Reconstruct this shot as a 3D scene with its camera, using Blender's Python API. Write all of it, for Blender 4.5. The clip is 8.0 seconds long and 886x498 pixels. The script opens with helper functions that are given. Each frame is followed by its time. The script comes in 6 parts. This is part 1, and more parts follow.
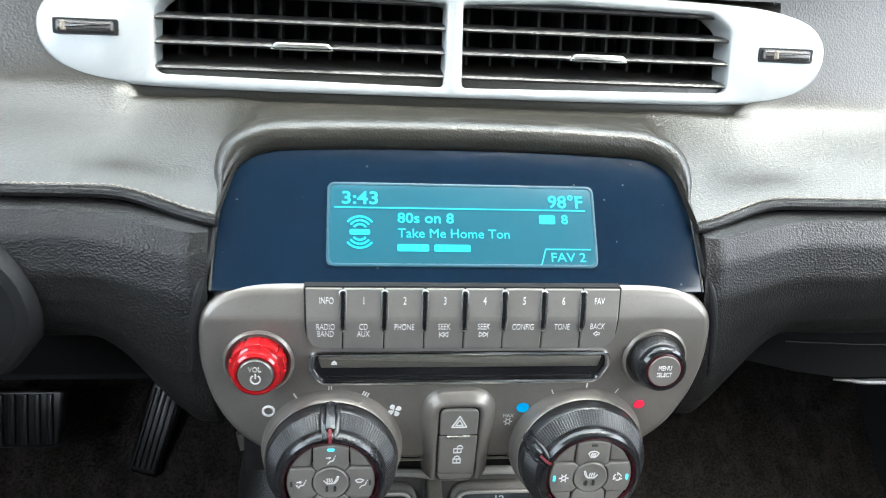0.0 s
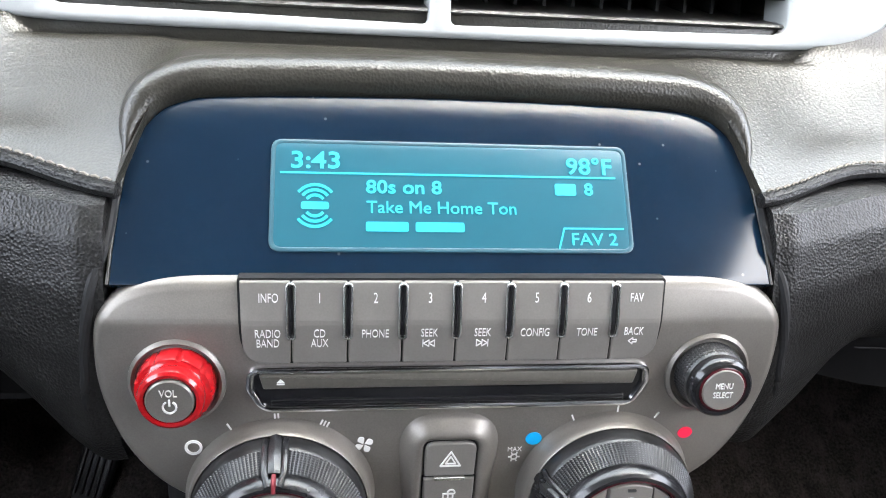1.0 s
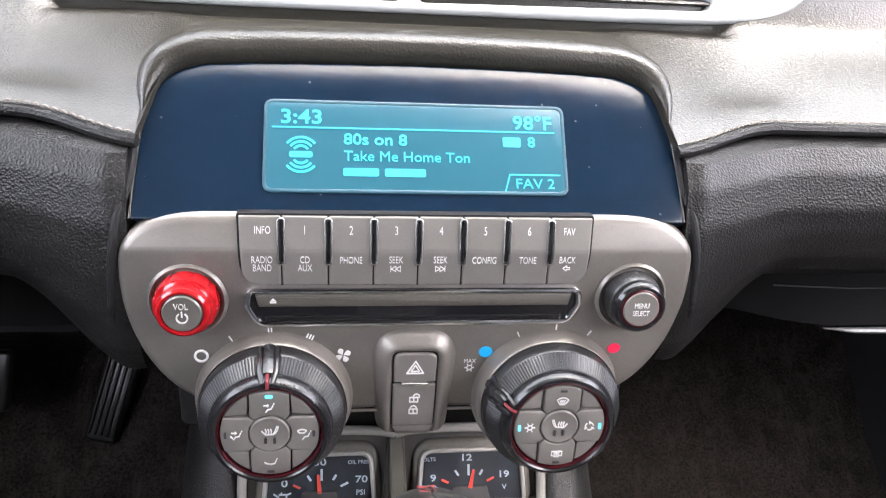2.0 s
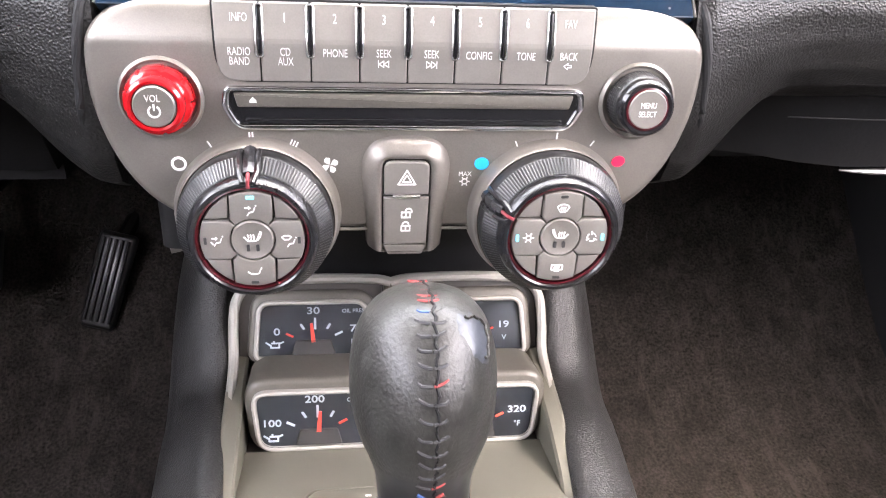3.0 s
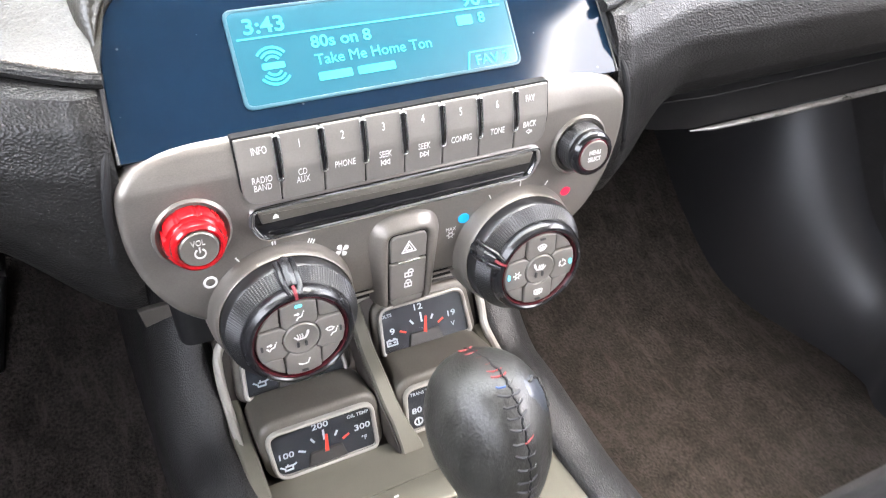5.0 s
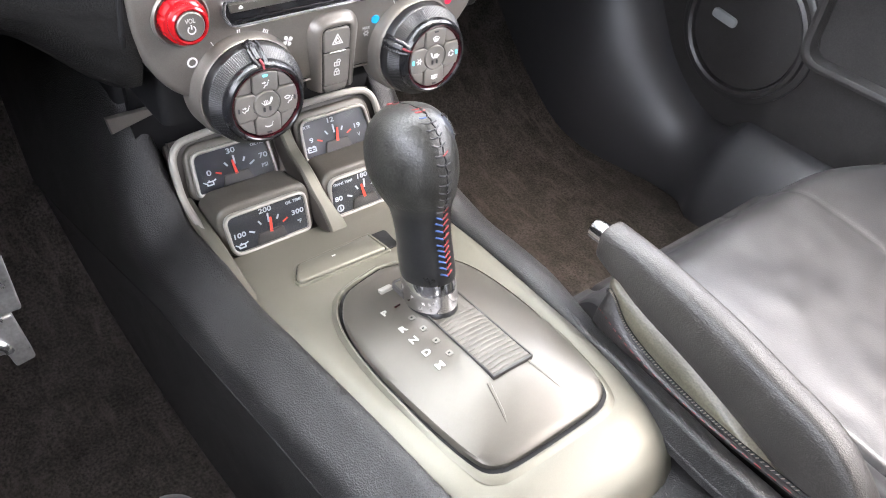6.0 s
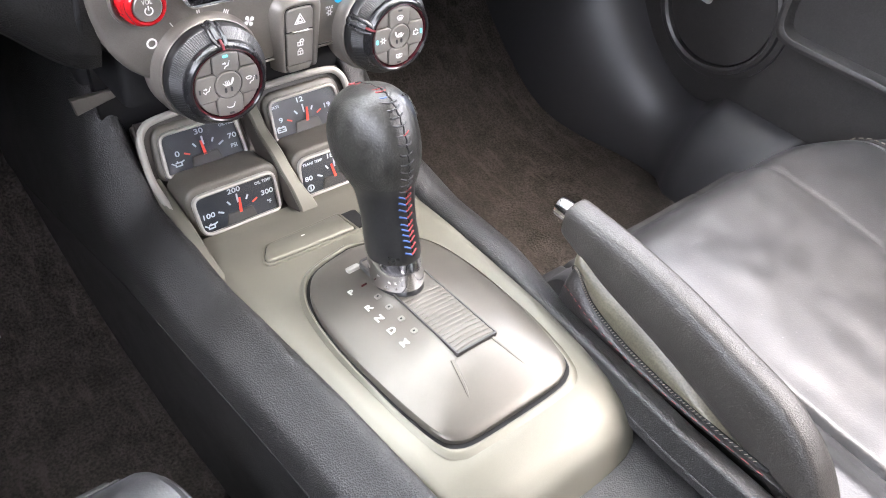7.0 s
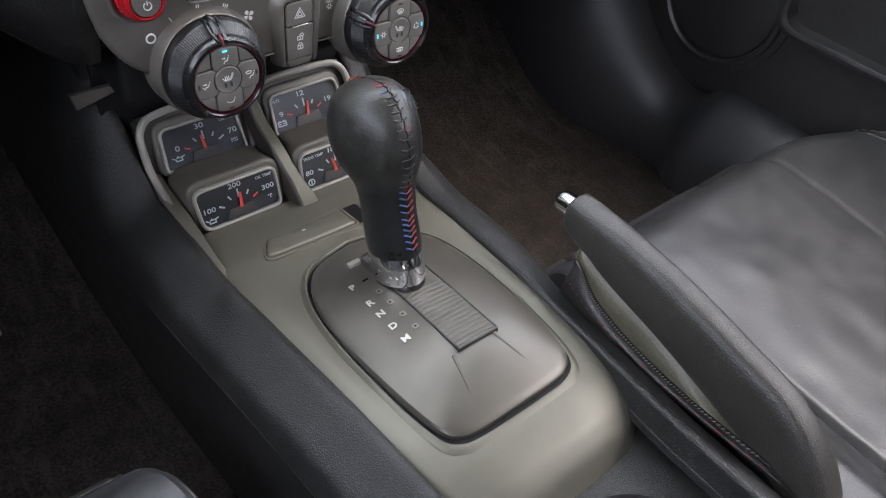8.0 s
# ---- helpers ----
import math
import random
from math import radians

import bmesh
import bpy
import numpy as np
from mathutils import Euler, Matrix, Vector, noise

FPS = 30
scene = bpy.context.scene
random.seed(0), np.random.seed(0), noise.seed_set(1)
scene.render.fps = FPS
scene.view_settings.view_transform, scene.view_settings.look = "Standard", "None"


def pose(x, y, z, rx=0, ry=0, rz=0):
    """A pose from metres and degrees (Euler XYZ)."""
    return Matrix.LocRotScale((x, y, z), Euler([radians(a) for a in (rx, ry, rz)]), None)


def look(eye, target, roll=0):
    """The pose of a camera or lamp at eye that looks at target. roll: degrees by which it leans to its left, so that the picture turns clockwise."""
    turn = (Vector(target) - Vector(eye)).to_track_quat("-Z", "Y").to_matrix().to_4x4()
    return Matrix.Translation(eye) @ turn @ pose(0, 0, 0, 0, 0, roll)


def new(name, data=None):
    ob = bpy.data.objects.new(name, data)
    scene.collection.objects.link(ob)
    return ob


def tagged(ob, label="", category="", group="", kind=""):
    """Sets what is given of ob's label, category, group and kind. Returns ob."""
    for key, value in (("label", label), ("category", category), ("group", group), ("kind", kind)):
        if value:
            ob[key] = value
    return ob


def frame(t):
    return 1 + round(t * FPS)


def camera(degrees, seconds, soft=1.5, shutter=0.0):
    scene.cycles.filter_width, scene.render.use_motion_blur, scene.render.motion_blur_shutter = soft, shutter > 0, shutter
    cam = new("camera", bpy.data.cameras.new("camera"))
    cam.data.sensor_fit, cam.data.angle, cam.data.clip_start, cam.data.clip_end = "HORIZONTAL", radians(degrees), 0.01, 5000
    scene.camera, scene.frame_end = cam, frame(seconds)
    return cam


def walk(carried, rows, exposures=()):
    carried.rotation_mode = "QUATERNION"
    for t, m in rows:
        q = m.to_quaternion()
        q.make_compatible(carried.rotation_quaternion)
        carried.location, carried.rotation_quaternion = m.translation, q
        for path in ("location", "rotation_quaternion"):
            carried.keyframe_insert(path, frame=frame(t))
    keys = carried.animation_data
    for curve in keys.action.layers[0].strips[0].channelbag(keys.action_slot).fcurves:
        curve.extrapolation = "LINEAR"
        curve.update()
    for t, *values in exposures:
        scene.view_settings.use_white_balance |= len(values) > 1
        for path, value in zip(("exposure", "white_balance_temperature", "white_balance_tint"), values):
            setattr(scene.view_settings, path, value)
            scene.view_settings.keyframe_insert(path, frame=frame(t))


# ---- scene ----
cam = camera(59.3, 8.0, soft=1.0, shutter=0.18)
PATH = [
    (0, (-0.056, 0.002, 0.701), (0.181, 1.836, -0.061), 3.4),
    (0.5, (-0.036, 0.064, 0.669), (0.229, 1.897, -0.087), 3.6),
    (1, (-0.043, 0.088, 0.656), (0.224, 1.921, -0.098), 3.5),
    (1.2, (-0.043, 0.086, 0.655), (0.228, 1.918, -0.102), 3.6),
    (2.3, (-0.034, -0.003, 0.667), (0.234, 1.788, -0.183), 3.6),
    (2.5, (-0.038, -0.016, 0.646), (0.23, 1.759, -0.235), 3.5),
    (3, (-0.028, 0.02, 0.602), (0.228, 1.765, -0.34), 3.1),
    (3.5, (-0.028, 0.064, 0.61), (0.206, 1.789, -0.375), 2.9),
    (4, (-0.028, 0.067, 0.611), (0.223, 1.774, -0.399), 2.6),
    (4.2, (-0.029, 0.067, 0.612), (0.27, 1.761, -0.41), 2.4),
    (5.3, (-0.194, 0.017, 0.717), (0.722, 1.275, -0.539), 4.2),
    (5.5, (-0.231, -0.014, 0.716), (0.761, 1.158, -0.566), 5.7),
    (6, (-0.252, -0.068, 0.704), (0.775, 1.042, -0.605), 7.2),
    (6.5, (-0.245, -0.08, 0.705), (0.786, 1.002, -0.624), 7.5),
    (7, (-0.24, -0.081, 0.709), (0.782, 0.984, -0.64), 7.4),
    (7.5, (-0.239, -0.08, 0.709), (0.778, 0.977, -0.651), 7.4),
    (8, (-0.238, -0.079, 0.71), (0.772, 0.976, -0.657), 7.2),
]
walk(cam, [(t, look(eye, target, roll)) for t, eye, target, roll in PATH], exposures=[(0, 4.43, 6250, 3), (0.5, 4.43, 6350, 6), (1.2, 4.5, 6400, 10), (2.3, 4.75, 6700, 17), (3.0, 5.48, 6850, 18), (4.2, 5.46, 6800, 16), (5.3, 5.15, 6650, 12), (7.6, 5.2, 6650, 14), (7.8, 4.75, 6500, 13), (8.0, 3.65, 6400, 12)])

# ---- light ----
world = bpy.data.worlds.new("sky")
scene.world = world
world.use_nodes = True
_wn = world.node_tree.nodes
_sky = _wn.new("ShaderNodeTexSky")
_sky.sky_type, _sky.sun_disc = "NISHITA", False
_sky.sun_elevation, _sky.sun_rotation = radians(61), radians(142)
_sky.air_density, _sky.dust_density, _sky.ozone_density = 0.7, 4.0, 0.4
_veil = _wn.new("ShaderNodeMixRGB")
_veil.inputs[0].default_value, _veil.inputs[2].default_value = 0.5, (5.0, 5.0, 4.9, 1)
world.node_tree.links.new(_sky.outputs[0], _veil.inputs[1])
world.node_tree.links.new(_veil.outputs[0], _wn["Background"].inputs[0])
_wn["Background"].inputs[1].default_value = 0.15
sun = new("sun", bpy.data.lights.new("sun", "SUN"))
sun.data.energy, sun.data.angle, sun.data.color = 0.46, radians(60), (1.0, 0.96, 0.90)
sun.matrix_world = look((0.30, -0.38, 0.86), (0, 0, 0))


# ---- materials ----
def material(name, color, rough=0.5, metal=0.0, grain=0.0, size=0.001, bump=0.0, blotch=0.0, blotch_size=0.03, kind="noise", rough_var=0.0, coat=0.0, emit=None, spec=0.5, speck=0.0):
    """A procedural surface: fine grain with relief, and slow blotches of wear at a larger scale."""
    m = bpy.data.materials.new(name)
    m.use_nodes = True
    n, l = m.node_tree.nodes, m.node_tree.links
    b = n["Principled BSDF"]
    b.inputs["Base Color"].default_value = (*color, 1)
    b.inputs["Roughness"].default_value = rough
    b.inputs["Metallic"].default_value = metal
    b.inputs["Specular IOR Level"].default_value = spec
    b.inputs["Coat Weight"].default_value = coat
    b.inputs["Coat Roughness"].default_value = 0.05
    if emit:
        b.inputs["Emission Color"].default_value = (*emit[0], 1)
        b.inputs["Emission Strength"].default_value = emit[1]
    co = n.new("ShaderNodeTexCoord")
    geo = n.new("ShaderNodeNewGeometry")
    fine = None
    if grain or bump:
        if kind == "cells":
            fine = n.new("ShaderNodeTexVoronoi")
            fine.inputs["Scale"].default_value = 1 / size
            warp = n.new("ShaderNodeTexNoise")
            warp.inputs["Scale"].default_value = 0.5 / size
            add = n.new("ShaderNodeMixRGB")
            add.blend_type, add.inputs[0].default_value = "ADD", size * 0.45
            l.new(geo.outputs["Position"], warp.inputs["Vector"])
            l.new(geo.outputs["Position"], add.inputs[1])
            l.new(warp.outputs["Color"], add.inputs[2])
            l.new(add.outputs[0], fine.inputs["Vector"])
            fine_out = fine.outputs["Distance"]
        else:
            fine = n.new("ShaderNodeTexNoise")
            fine.inputs["Scale"].default_value = 1 / size
            fine.inputs["Detail"].default_value = 4
            l.new(geo.outputs["Position"], fine.inputs["Vector"])
            fine_out = fine.outputs["Fac"]
    slow = n.new("ShaderNodeTexNoise")
    slow.inputs["Scale"].default_value = 1 / blotch_size
    slow.inputs["Detail"].default_value = 5
    slow.inputs["Roughness"].default_value = 0.65
    l.new(geo.outputs["Position"], slow.inputs["Vector"])
    last = None
    def mul(src, amount, prev):
        ramp = n.new("ShaderNodeMapRange")
        ramp.inputs["From Min"].default_value, ramp.inputs["From Max"].default_value = 0.25, 0.75
        ramp.inputs["To Min"].default_value, ramp.inputs["To Max"].default_value = 1 - amount, 1 + amount
        l.new(src, ramp.inputs["Value"])
        mix = n.new("ShaderNodeVectorMath")
        mix.operation = "SCALE"
        if prev is None:
            mix.inputs[0].default_value = color
        else:
            l.new(prev, mix.inputs[0])
        l.new(ramp.outputs[0], mix.inputs["Scale"])
        return mix.outputs[0]
    if blotch:
        last = mul(slow.outputs["Fac"], blotch, last)
    if grain:
        last = mul(fine_out, grain, last)
    if speck:
        dots = n.new("ShaderNodeTexVoronoi")
        dots.inputs["Scale"].default_value = 190
        l.new(geo.outputs["Position"], dots.inputs["Vector"])
        lt = n.new("ShaderNodeMapRange")
        lt.inputs["From Min"].default_value, lt.inputs["From Max"].default_value = 0.13, 0.07
        lt.inputs["To Max"].default_value = speck
        l.new(dots.outputs["Distance"], lt.inputs["Value"])
        gate = n.new("ShaderNodeMath")
        gate.operation = "GREATER_THAN"
        gate.inputs[1].default_value = 0.86
        sep = n.new("ShaderNodeSeparateColor")
        l.new(dots.outputs["Color"], sep.inputs[0])
        l.new(sep.outputs[0], gate.inputs[0])
        both = n.new("ShaderNodeMath")
        both.operation = "MULTIPLY"
        l.new(gate.outputs[0], both.inputs[0])
        l.new(lt.outputs[0], both.inputs[1])
        mix = n.new("ShaderNodeMixRGB")
        l.new(both.outputs[0], mix.inputs[0])
        if last is None:
            mix.inputs[1].default_value = (*color, 1)
        else:
            l.new(last, mix.inputs[1])
        mix.inputs[2].default_value = (0.35, 0.34, 0.32, 1)
        last = mix.outputs[0]
    if last is not None:
        l.new(last, b.inputs["Base Color"])
    if rough_var:
        ramp = n.new("ShaderNodeMapRange")
        ramp.inputs["From Min"].default_value, ramp.inputs["From Max"].default_value = 0.3, 0.7
        ramp.inputs["To Min"].default_value, ramp.inputs["To Max"].default_value = max(0.02, rough - rough_var), rough + rough_var
        l.new(slow.outputs["Fac"], ramp.inputs["Value"])
        l.new(ramp.outputs[0], b.inputs["Roughness"])
    if bump and fine:
        bp = n.new("ShaderNodeBump")
        bp.inputs["Strength"].default_value = 1.0
        bp.inputs["Distance"].default_value = bump
        l.new(fine_out, bp.inputs["Height"])
        l.new(bp.outputs[0], b.inputs["Normal"])
    return m


def glass(name, rough=0.0, tint=(1, 1, 1), ior=1.45):
    m = bpy.data.materials.new(name)
    m.use_nodes = True
    b = m.node_tree.nodes["Principled BSDF"]
    b.inputs["Base Color"].default_value = (*tint, 1)
    b.inputs["Roughness"].default_value = rough
    b.inputs["Transmission Weight"].default_value = 1.0
    b.inputs["IOR"].default_value = ior
    return m


LEATHER = material("black_grained_leather", (0.015, 0.014, 0.0135), 0.42, grain=0.25, size=0.0013, bump=0.0002, blotch=0.2, kind="cells", rough_var=0.08)
PAD = material("black_pad_leather", (0.009, 0.0087, 0.0084), 0.38, grain=0.3, size=0.0011, bump=0.00028, blotch=0.2, kind="cells", rough_var=0.08, speck=0.12, spec=0.26)
LEATHER_TOP = material("charcoal_dash_vinyl", (0.0205, 0.0190, 0.0150), 0.34, grain=0.2, size=0.0012, bump=0.00013, blotch=0.12, kind="cells")
SEAT = material("worn_seat_leather", (0.027, 0.0274, 0.0292), 0.35, grain=0.12, size=0.0014, bump=0.00006, blotch=0.3, blotch_size=0.02, kind="cells", rough_var=0.06, speck=0.25)
GRIP = material("fine_grained_grip", (0.029, 0.0268, 0.0243), 0.46, grain=0.35, size=0.0010, bump=0.00018, blotch=0.15, kind="cells", rough_var=0.04)
SILL = material("smooth_black_sill", (0.033, 0.033, 0.036), 0.42, grain=0.05, size=0.0015, bump=0.00001, blotch=0.08, blotch_size=0.2)
KNOB = material("polished_knob_leather", (0.019, 0.0185, 0.0163), 0.41, grain=0.35, size=0.0014, bump=0.00024, blotch=0.6, blotch_size=0.010, kind="noise", rough_var=0.12)
PLASTIC = material("black_textured_plastic", (0.043, 0.041, 0.040), 0.34, grain=0.3, size=0.0012, bump=0.0002, blotch=0.2, speck=0.35)
DOOR = material("black_door_plastic", (0.031, 0.0295, 0.029), 0.36, grain=0.3, size=0.0012, bump=0.0002, blotch=0.2, speck=0.2)
TRIMSIDE = material("grained_console_vinyl", (0.0165, 0.0162, 0.0162), 0.41, grain=0.55, size=0.0010, bump=0.00032, blotch=0.2, kind="cells", rough_var=0.04, spec=0.4)
DARK = material("dull_black_plastic", (0.007, 0.007, 0.0075), 0.6, grain=0.2, size=0.002, bump=0.0001, blotch=0.2, spec=0.25)
GLOSS = material("gloss_black_plastic", (0.008, 0.008, 0.009), 0.16, blotch=0.15, rough_var=0.05)
RING = material("smooth_black_ring_plastic", (0.009, 0.009, 0.010), 0.23, blotch=0.2, rough_var=0.08)
RUBBER = material("knurled_black_rubber", (0.012, 0.012, 0.0125), 0.30, blotch=0.3, blotch_size=0.01)
TAUPE = material("taupe_metallic_paint", (0.150, 0.138, 0.123), 0.38, metal=0.45, grain=0.10, size=0.0006, bump=0.00002, blotch=0.10, blotch_size=0.02, rough_var=0.05)
TAUPE_DARK = material("brown_grey_plastic", (0.085, 0.078, 0.066), 0.45, metal=0.2, grain=0.12, size=0.001, bump=0.00004, blotch=0.12)
BUTTON = material("button_grey_paint", (0.160, 0.150, 0.135), 0.45, metal=0.3, grain=0.06, size=0.0007, blotch=0.10, blotch_size=0.02)
SILVER = material("champagne_silver_paint", (0.128, 0.122, 0.098), 0.46, metal=0.4, grain=0.08, size=0.0005, bump=0.00001, blotch=0.07, blotch_size=0.05, rough_var=0.05)
PLATE = material("satin_bronze_grey_paint", (0.101, 0.093, 0.080), 0.38, metal=0.5, grain=0.07, size=0.0005, bump=0.00001, blotch=0.06, rough_var=0.05)
RIM = material("pale_satin_rim_paint", (0.31, 0.296, 0.268), 0.46, metal=0.3, grain=0.05, size=0.0006, blotch=0.06, rough_var=0.04)
BEZEL = material("white_silver_paint", (0.29, 0.302, 0.304), 0.4, metal=0.15, grain=0.03, size=0.0006, blotch=0.04, rough_var=0.04)
CHROME = material("chrome", (0.78, 0.78, 0.8), 0.09, metal=1.0, blotch=0.08, rough_var=0.05)
SATIN = material("satin_chrome", (0.7, 0.7, 0.68), 0.22, metal=1.0, blotch=0.06)
NAVY = material("navy_display_lens", (0.003, 0.010, 0.021), 0.12, blotch=0.12, speck=0.25, spec=0.25)
RED = material("red_anodised_ring", (0.30, 0.005, 0.008), 0.16, grain=0.1, size=0.002, blotch=0.25, blotch_size=0.008, rough_var=0.08, coat=0.4)
RED_DARK = material("dark_red_ring", (0.042, 0.003, 0.006), 0.25, blotch=0.1)
RED_LINE = material("matt_red_line", (0.13, 0.006, 0.012), 0.6, blotch=0.1)
ALLOY = material("worn_grey_alloy", (0.26, 0.255, 0.25), 0.34, metal=0.8, grain=0.15, size=0.002, blotch=0.3, blotch_size=0.012, rough_var=0.1)
NECK = material("smooth_black_neck_leather", (0.012, 0.012, 0.0122), 0.33, grain=0.2, size=0.002, bump=0.00002, blotch=0.4, blotch_size=0.015, rough_var=0.08)
PATCH = material("rubbed_grey_patch", (0.030, 0.034, 0.042), 0.36, grain=0.2, size=0.001, blotch=0.4, blotch_size=0.004, rough_var=0.08)
BOOT = material("olive_grey_boot_leather", (0.080, 0.074, 0.054), 0.42, grain=0.15, size=0.0015, bump=0.0001, blotch=0.15, kind="cells")
GAUGE_PRINT = material("dim_blue_white_print", (0.46, 0.50, 0.55), 0.5, blotch=0.1)
WHITE = material("white_print", (0.62, 0.61, 0.585), 0.5, blotch=0.08)
PALE = material("worn_pale_print", (0.48, 0.465, 0.43), 0.5, blotch=0.2, blotch_size=0.004)
BLUE_DOT = material("blue_print", (0.0, 0.30, 0.62), 0.4, blotch=0.06)
RED_DOT = material("red_print", (0.68, 0.01, 0.05), 0.4, blotch=0.06)
LED = material("lit_blue_led", (0.1, 0.5, 0.6), 0.4, emit=((0.05, 0.65, 0.9), 0.10))
LED_OFF = material("unlit_led", (0.03, 0.03, 0.03), 0.3)
LCD = material("lit_teal_lcd", (0.008, 0.045, 0.06), 0.25, emit=((0.030, 0.170, 0.250), 0.034), blotch=0.05)
LCD_TEXT = material("lit_cyan_segments", (0.01, 0.12, 0.14), 0.4, emit=((0.012, 0.53, 0.66), 0.085))
LCD_EDGE = material("pale_screen_edge", (0.02, 0.06, 0.08), 0.3, emit=((0.06, 0.21, 0.28), 0.007))
FACE = material("gauge_face_black", (0.011, 0.0145, 0.021), 0.4, blotch=0.2)
# bay plastic whose dark brown colour holds the shade between the gauges
RECESS_SHADE = material("taupe_plastic_darkened_for_shade", (0.034, 0.029, 0.025), 0.5, grain=0.15, size=0.001, blotch=0.15)
SHROUD = material("dark_grey_shroud", (0.035, 0.033, 0.032), 0.6, blotch=0.1)
NEEDLE = material("orange_red_needle", (0.75, 0.07, 0.04), 0.4, blotch=0.05)
CARPET = material("dark_brown_carpet", (0.030, 0.0262, 0.0240), 0.95, grain=0.7, size=0.0026, bump=0.002, blotch=0.5, blotch_size=0.035, spec=0.1)


def brushed(m, low, high, tint):
    """Worn, matted pile: pale streaks along the car over the carpet's own colour."""
    n, l = m.node_tree.nodes, m.node_tree.links
    b = n["Principled BSDF"]
    pos = n.new("ShaderNodeNewGeometry")
    stretch = n.new("ShaderNodeVectorMath")
    stretch.operation, stretch.inputs[1].default_value = "MULTIPLY", (70, 16, 30)
    streak = n.new("ShaderNodeTexNoise")
    streak.inputs["Scale"].default_value, streak.inputs["Detail"].default_value, streak.inputs["Roughness"].default_value = 1.0, 8, 0.72
    gain = n.new("ShaderNodeMapRange")
    gain.inputs["From Min"].default_value, gain.inputs["From Max"].default_value, gain.inputs["To Max"].default_value = low, high, 0.8
    mix = n.new("ShaderNodeMixRGB")
    mix.inputs[2].default_value = (*tint, 1)
    l.new(pos.outputs["Position"], stretch.inputs[0])
    l.new(stretch.outputs[0], streak.inputs["Vector"])
    l.new(streak.outputs["Fac"], gain.inputs["Value"])
    l.new(gain.outputs[0], mix.inputs[0])
    l.new(b.inputs["Base Color"].links[0].from_socket, mix.inputs[1])
    l.new(mix.outputs[0], b.inputs["Base Color"])


brushed(CARPET, 0.53, 0.70, (0.064, 0.054, 0.048))
CONCRETE = material("pale_concrete", (0.36, 0.35, 0.33), 0.9, grain=0.15, size=0.01, blotch=0.2, blotch_size=0.6)
HEADLINER = material("grey_headliner_cloth", (0.32, 0.31, 0.29), 0.95, grain=0.2, size=0.002, bump=0.0003, blotch=0.05)
THREAD = material("beige_thread", (0.16, 0.14, 0.115), 0.8, blotch=0.2, blotch_size=0.006)
THREAD_DARK = material("dark_worn_thread", (0.022, 0.022, 0.024), 0.7, blotch=0.3)
THREAD_RED = material("red_thread", (0.22, 0.03, 0.03), 0.8, blotch=0.2)
THREAD_BLUE = material("blue_thread", (0.03, 0.07, 0.19), 0.8, blotch=0.2)
LENS = glass("clear_gauge_lens", ior=1.3)
WINDOW = glass("window_glass", tint=(0.92, 0.96, 0.94))


# ---- building helpers ----
def spot(o):
    p = Vector((0, 0, 0))
    while o is not None:
        p = p + o.location
        o = o.parent
    return p


def thing(name, at, label, category, group="", kind=""):
    ob = new(name)
    ob.location = at
    ob.empty_display_size = 0.02
    return tagged(ob, label, category, group, kind)


def part(name, bm, mat, parent=None, label="", smooth=True, angle=35):
    """One mesh object, its origin at its middle, under a thing or a part."""
    if smooth:
        bmesh.ops.recalc_face_normals(bm, faces=bm.faces[:])
        for f in bm.faces:
            f.smooth = True
        lim = radians(angle)
        for e in bm.edges:
            e.smooth = len(e.link_faces) == 2 and e.calc_face_angle(0.0) < lim
    pts = [v.co for v in bm.verts]
    c = Vector([(min(p[i] for p in pts) + max(p[i] for p in pts)) / 2 for i in range(3)])
    bmesh.ops.translate(bm, verts=bm.verts[:], vec=-c)
    me = bpy.data.meshes.new(name)
    bm.to_mesh(me)
    bm.free()
    me.materials.append(mat)
    ob = new(name, me)
    ob.location = c - (spot(parent) if parent else Vector((0, 0, 0)))
    ob.parent = parent
    if label:
        ob["label"] = label
    return ob


def plane_at(x, y, z, lean=0.0, turn=0.0):
    """Local axes of a face: first right, second up along it, third out of it towards the cabin. lean: degrees its top leans forward."""
    a = radians(lean)
    m = Matrix(((1, 0, 0, x), (0, math.sin(a), -math.cos(a), y), (0, math.cos(a), math.sin(a), z), (0, 0, 0, 1)))
    return m @ pose(0, 0, 0, 0, 0, turn)


def rounded(corners, seg=5):
    """A closed outline from corners (x, y, radius), in order."""
    out, n = [], len(corners)
    for i, (x, y, r) in enumerate(corners):
        p, a, b = Vector((x, y)), Vector(corners[i - 1][:2]), Vector(corners[(i + 1) % n][:2])
        u, v = (a - p).normalized(), (b - p).normalized()
        half = u.angle(v) / 2
        if r <= 0 or half > math.pi / 2 - 0.02:
            out.append(p)
            continue
        d = min(r / math.tan(half), (a - p).length * 0.49, (b - p).length * 0.49)
        s, e = p + u * d, p + v * d
        for k in range(seg + 1):
            t = k / seg
            q = s * (1 - t) ** 2 + p * 2 * t * (1 - t) + e * t * t
            out.append(q)
    return out


def rect(w, h, r=0.0, cx=0.0, cy=0.0, seg=4):
    return rounded([(cx - w / 2, cy - h / 2, r), (cx + w / 2, cy - h / 2, r), (cx + w / 2, cy + h / 2, r), (cx - w / 2, cy + h / 2, r)], seg)


def mirrored(right):
    """A closed outline from its right half, given from the bottom to the top as corners (x, y, radius)."""
    return right + [(-x, y, r) for x, y, r in reversed(right)]


def circle(r, seg=32, cx=0.0, cy=0.0):
    return [Vector((cx + r * math.cos(2 * math.pi * i / seg), cy + r * math.sin(2 * math.pi * i / seg))) for i in range(seg)]


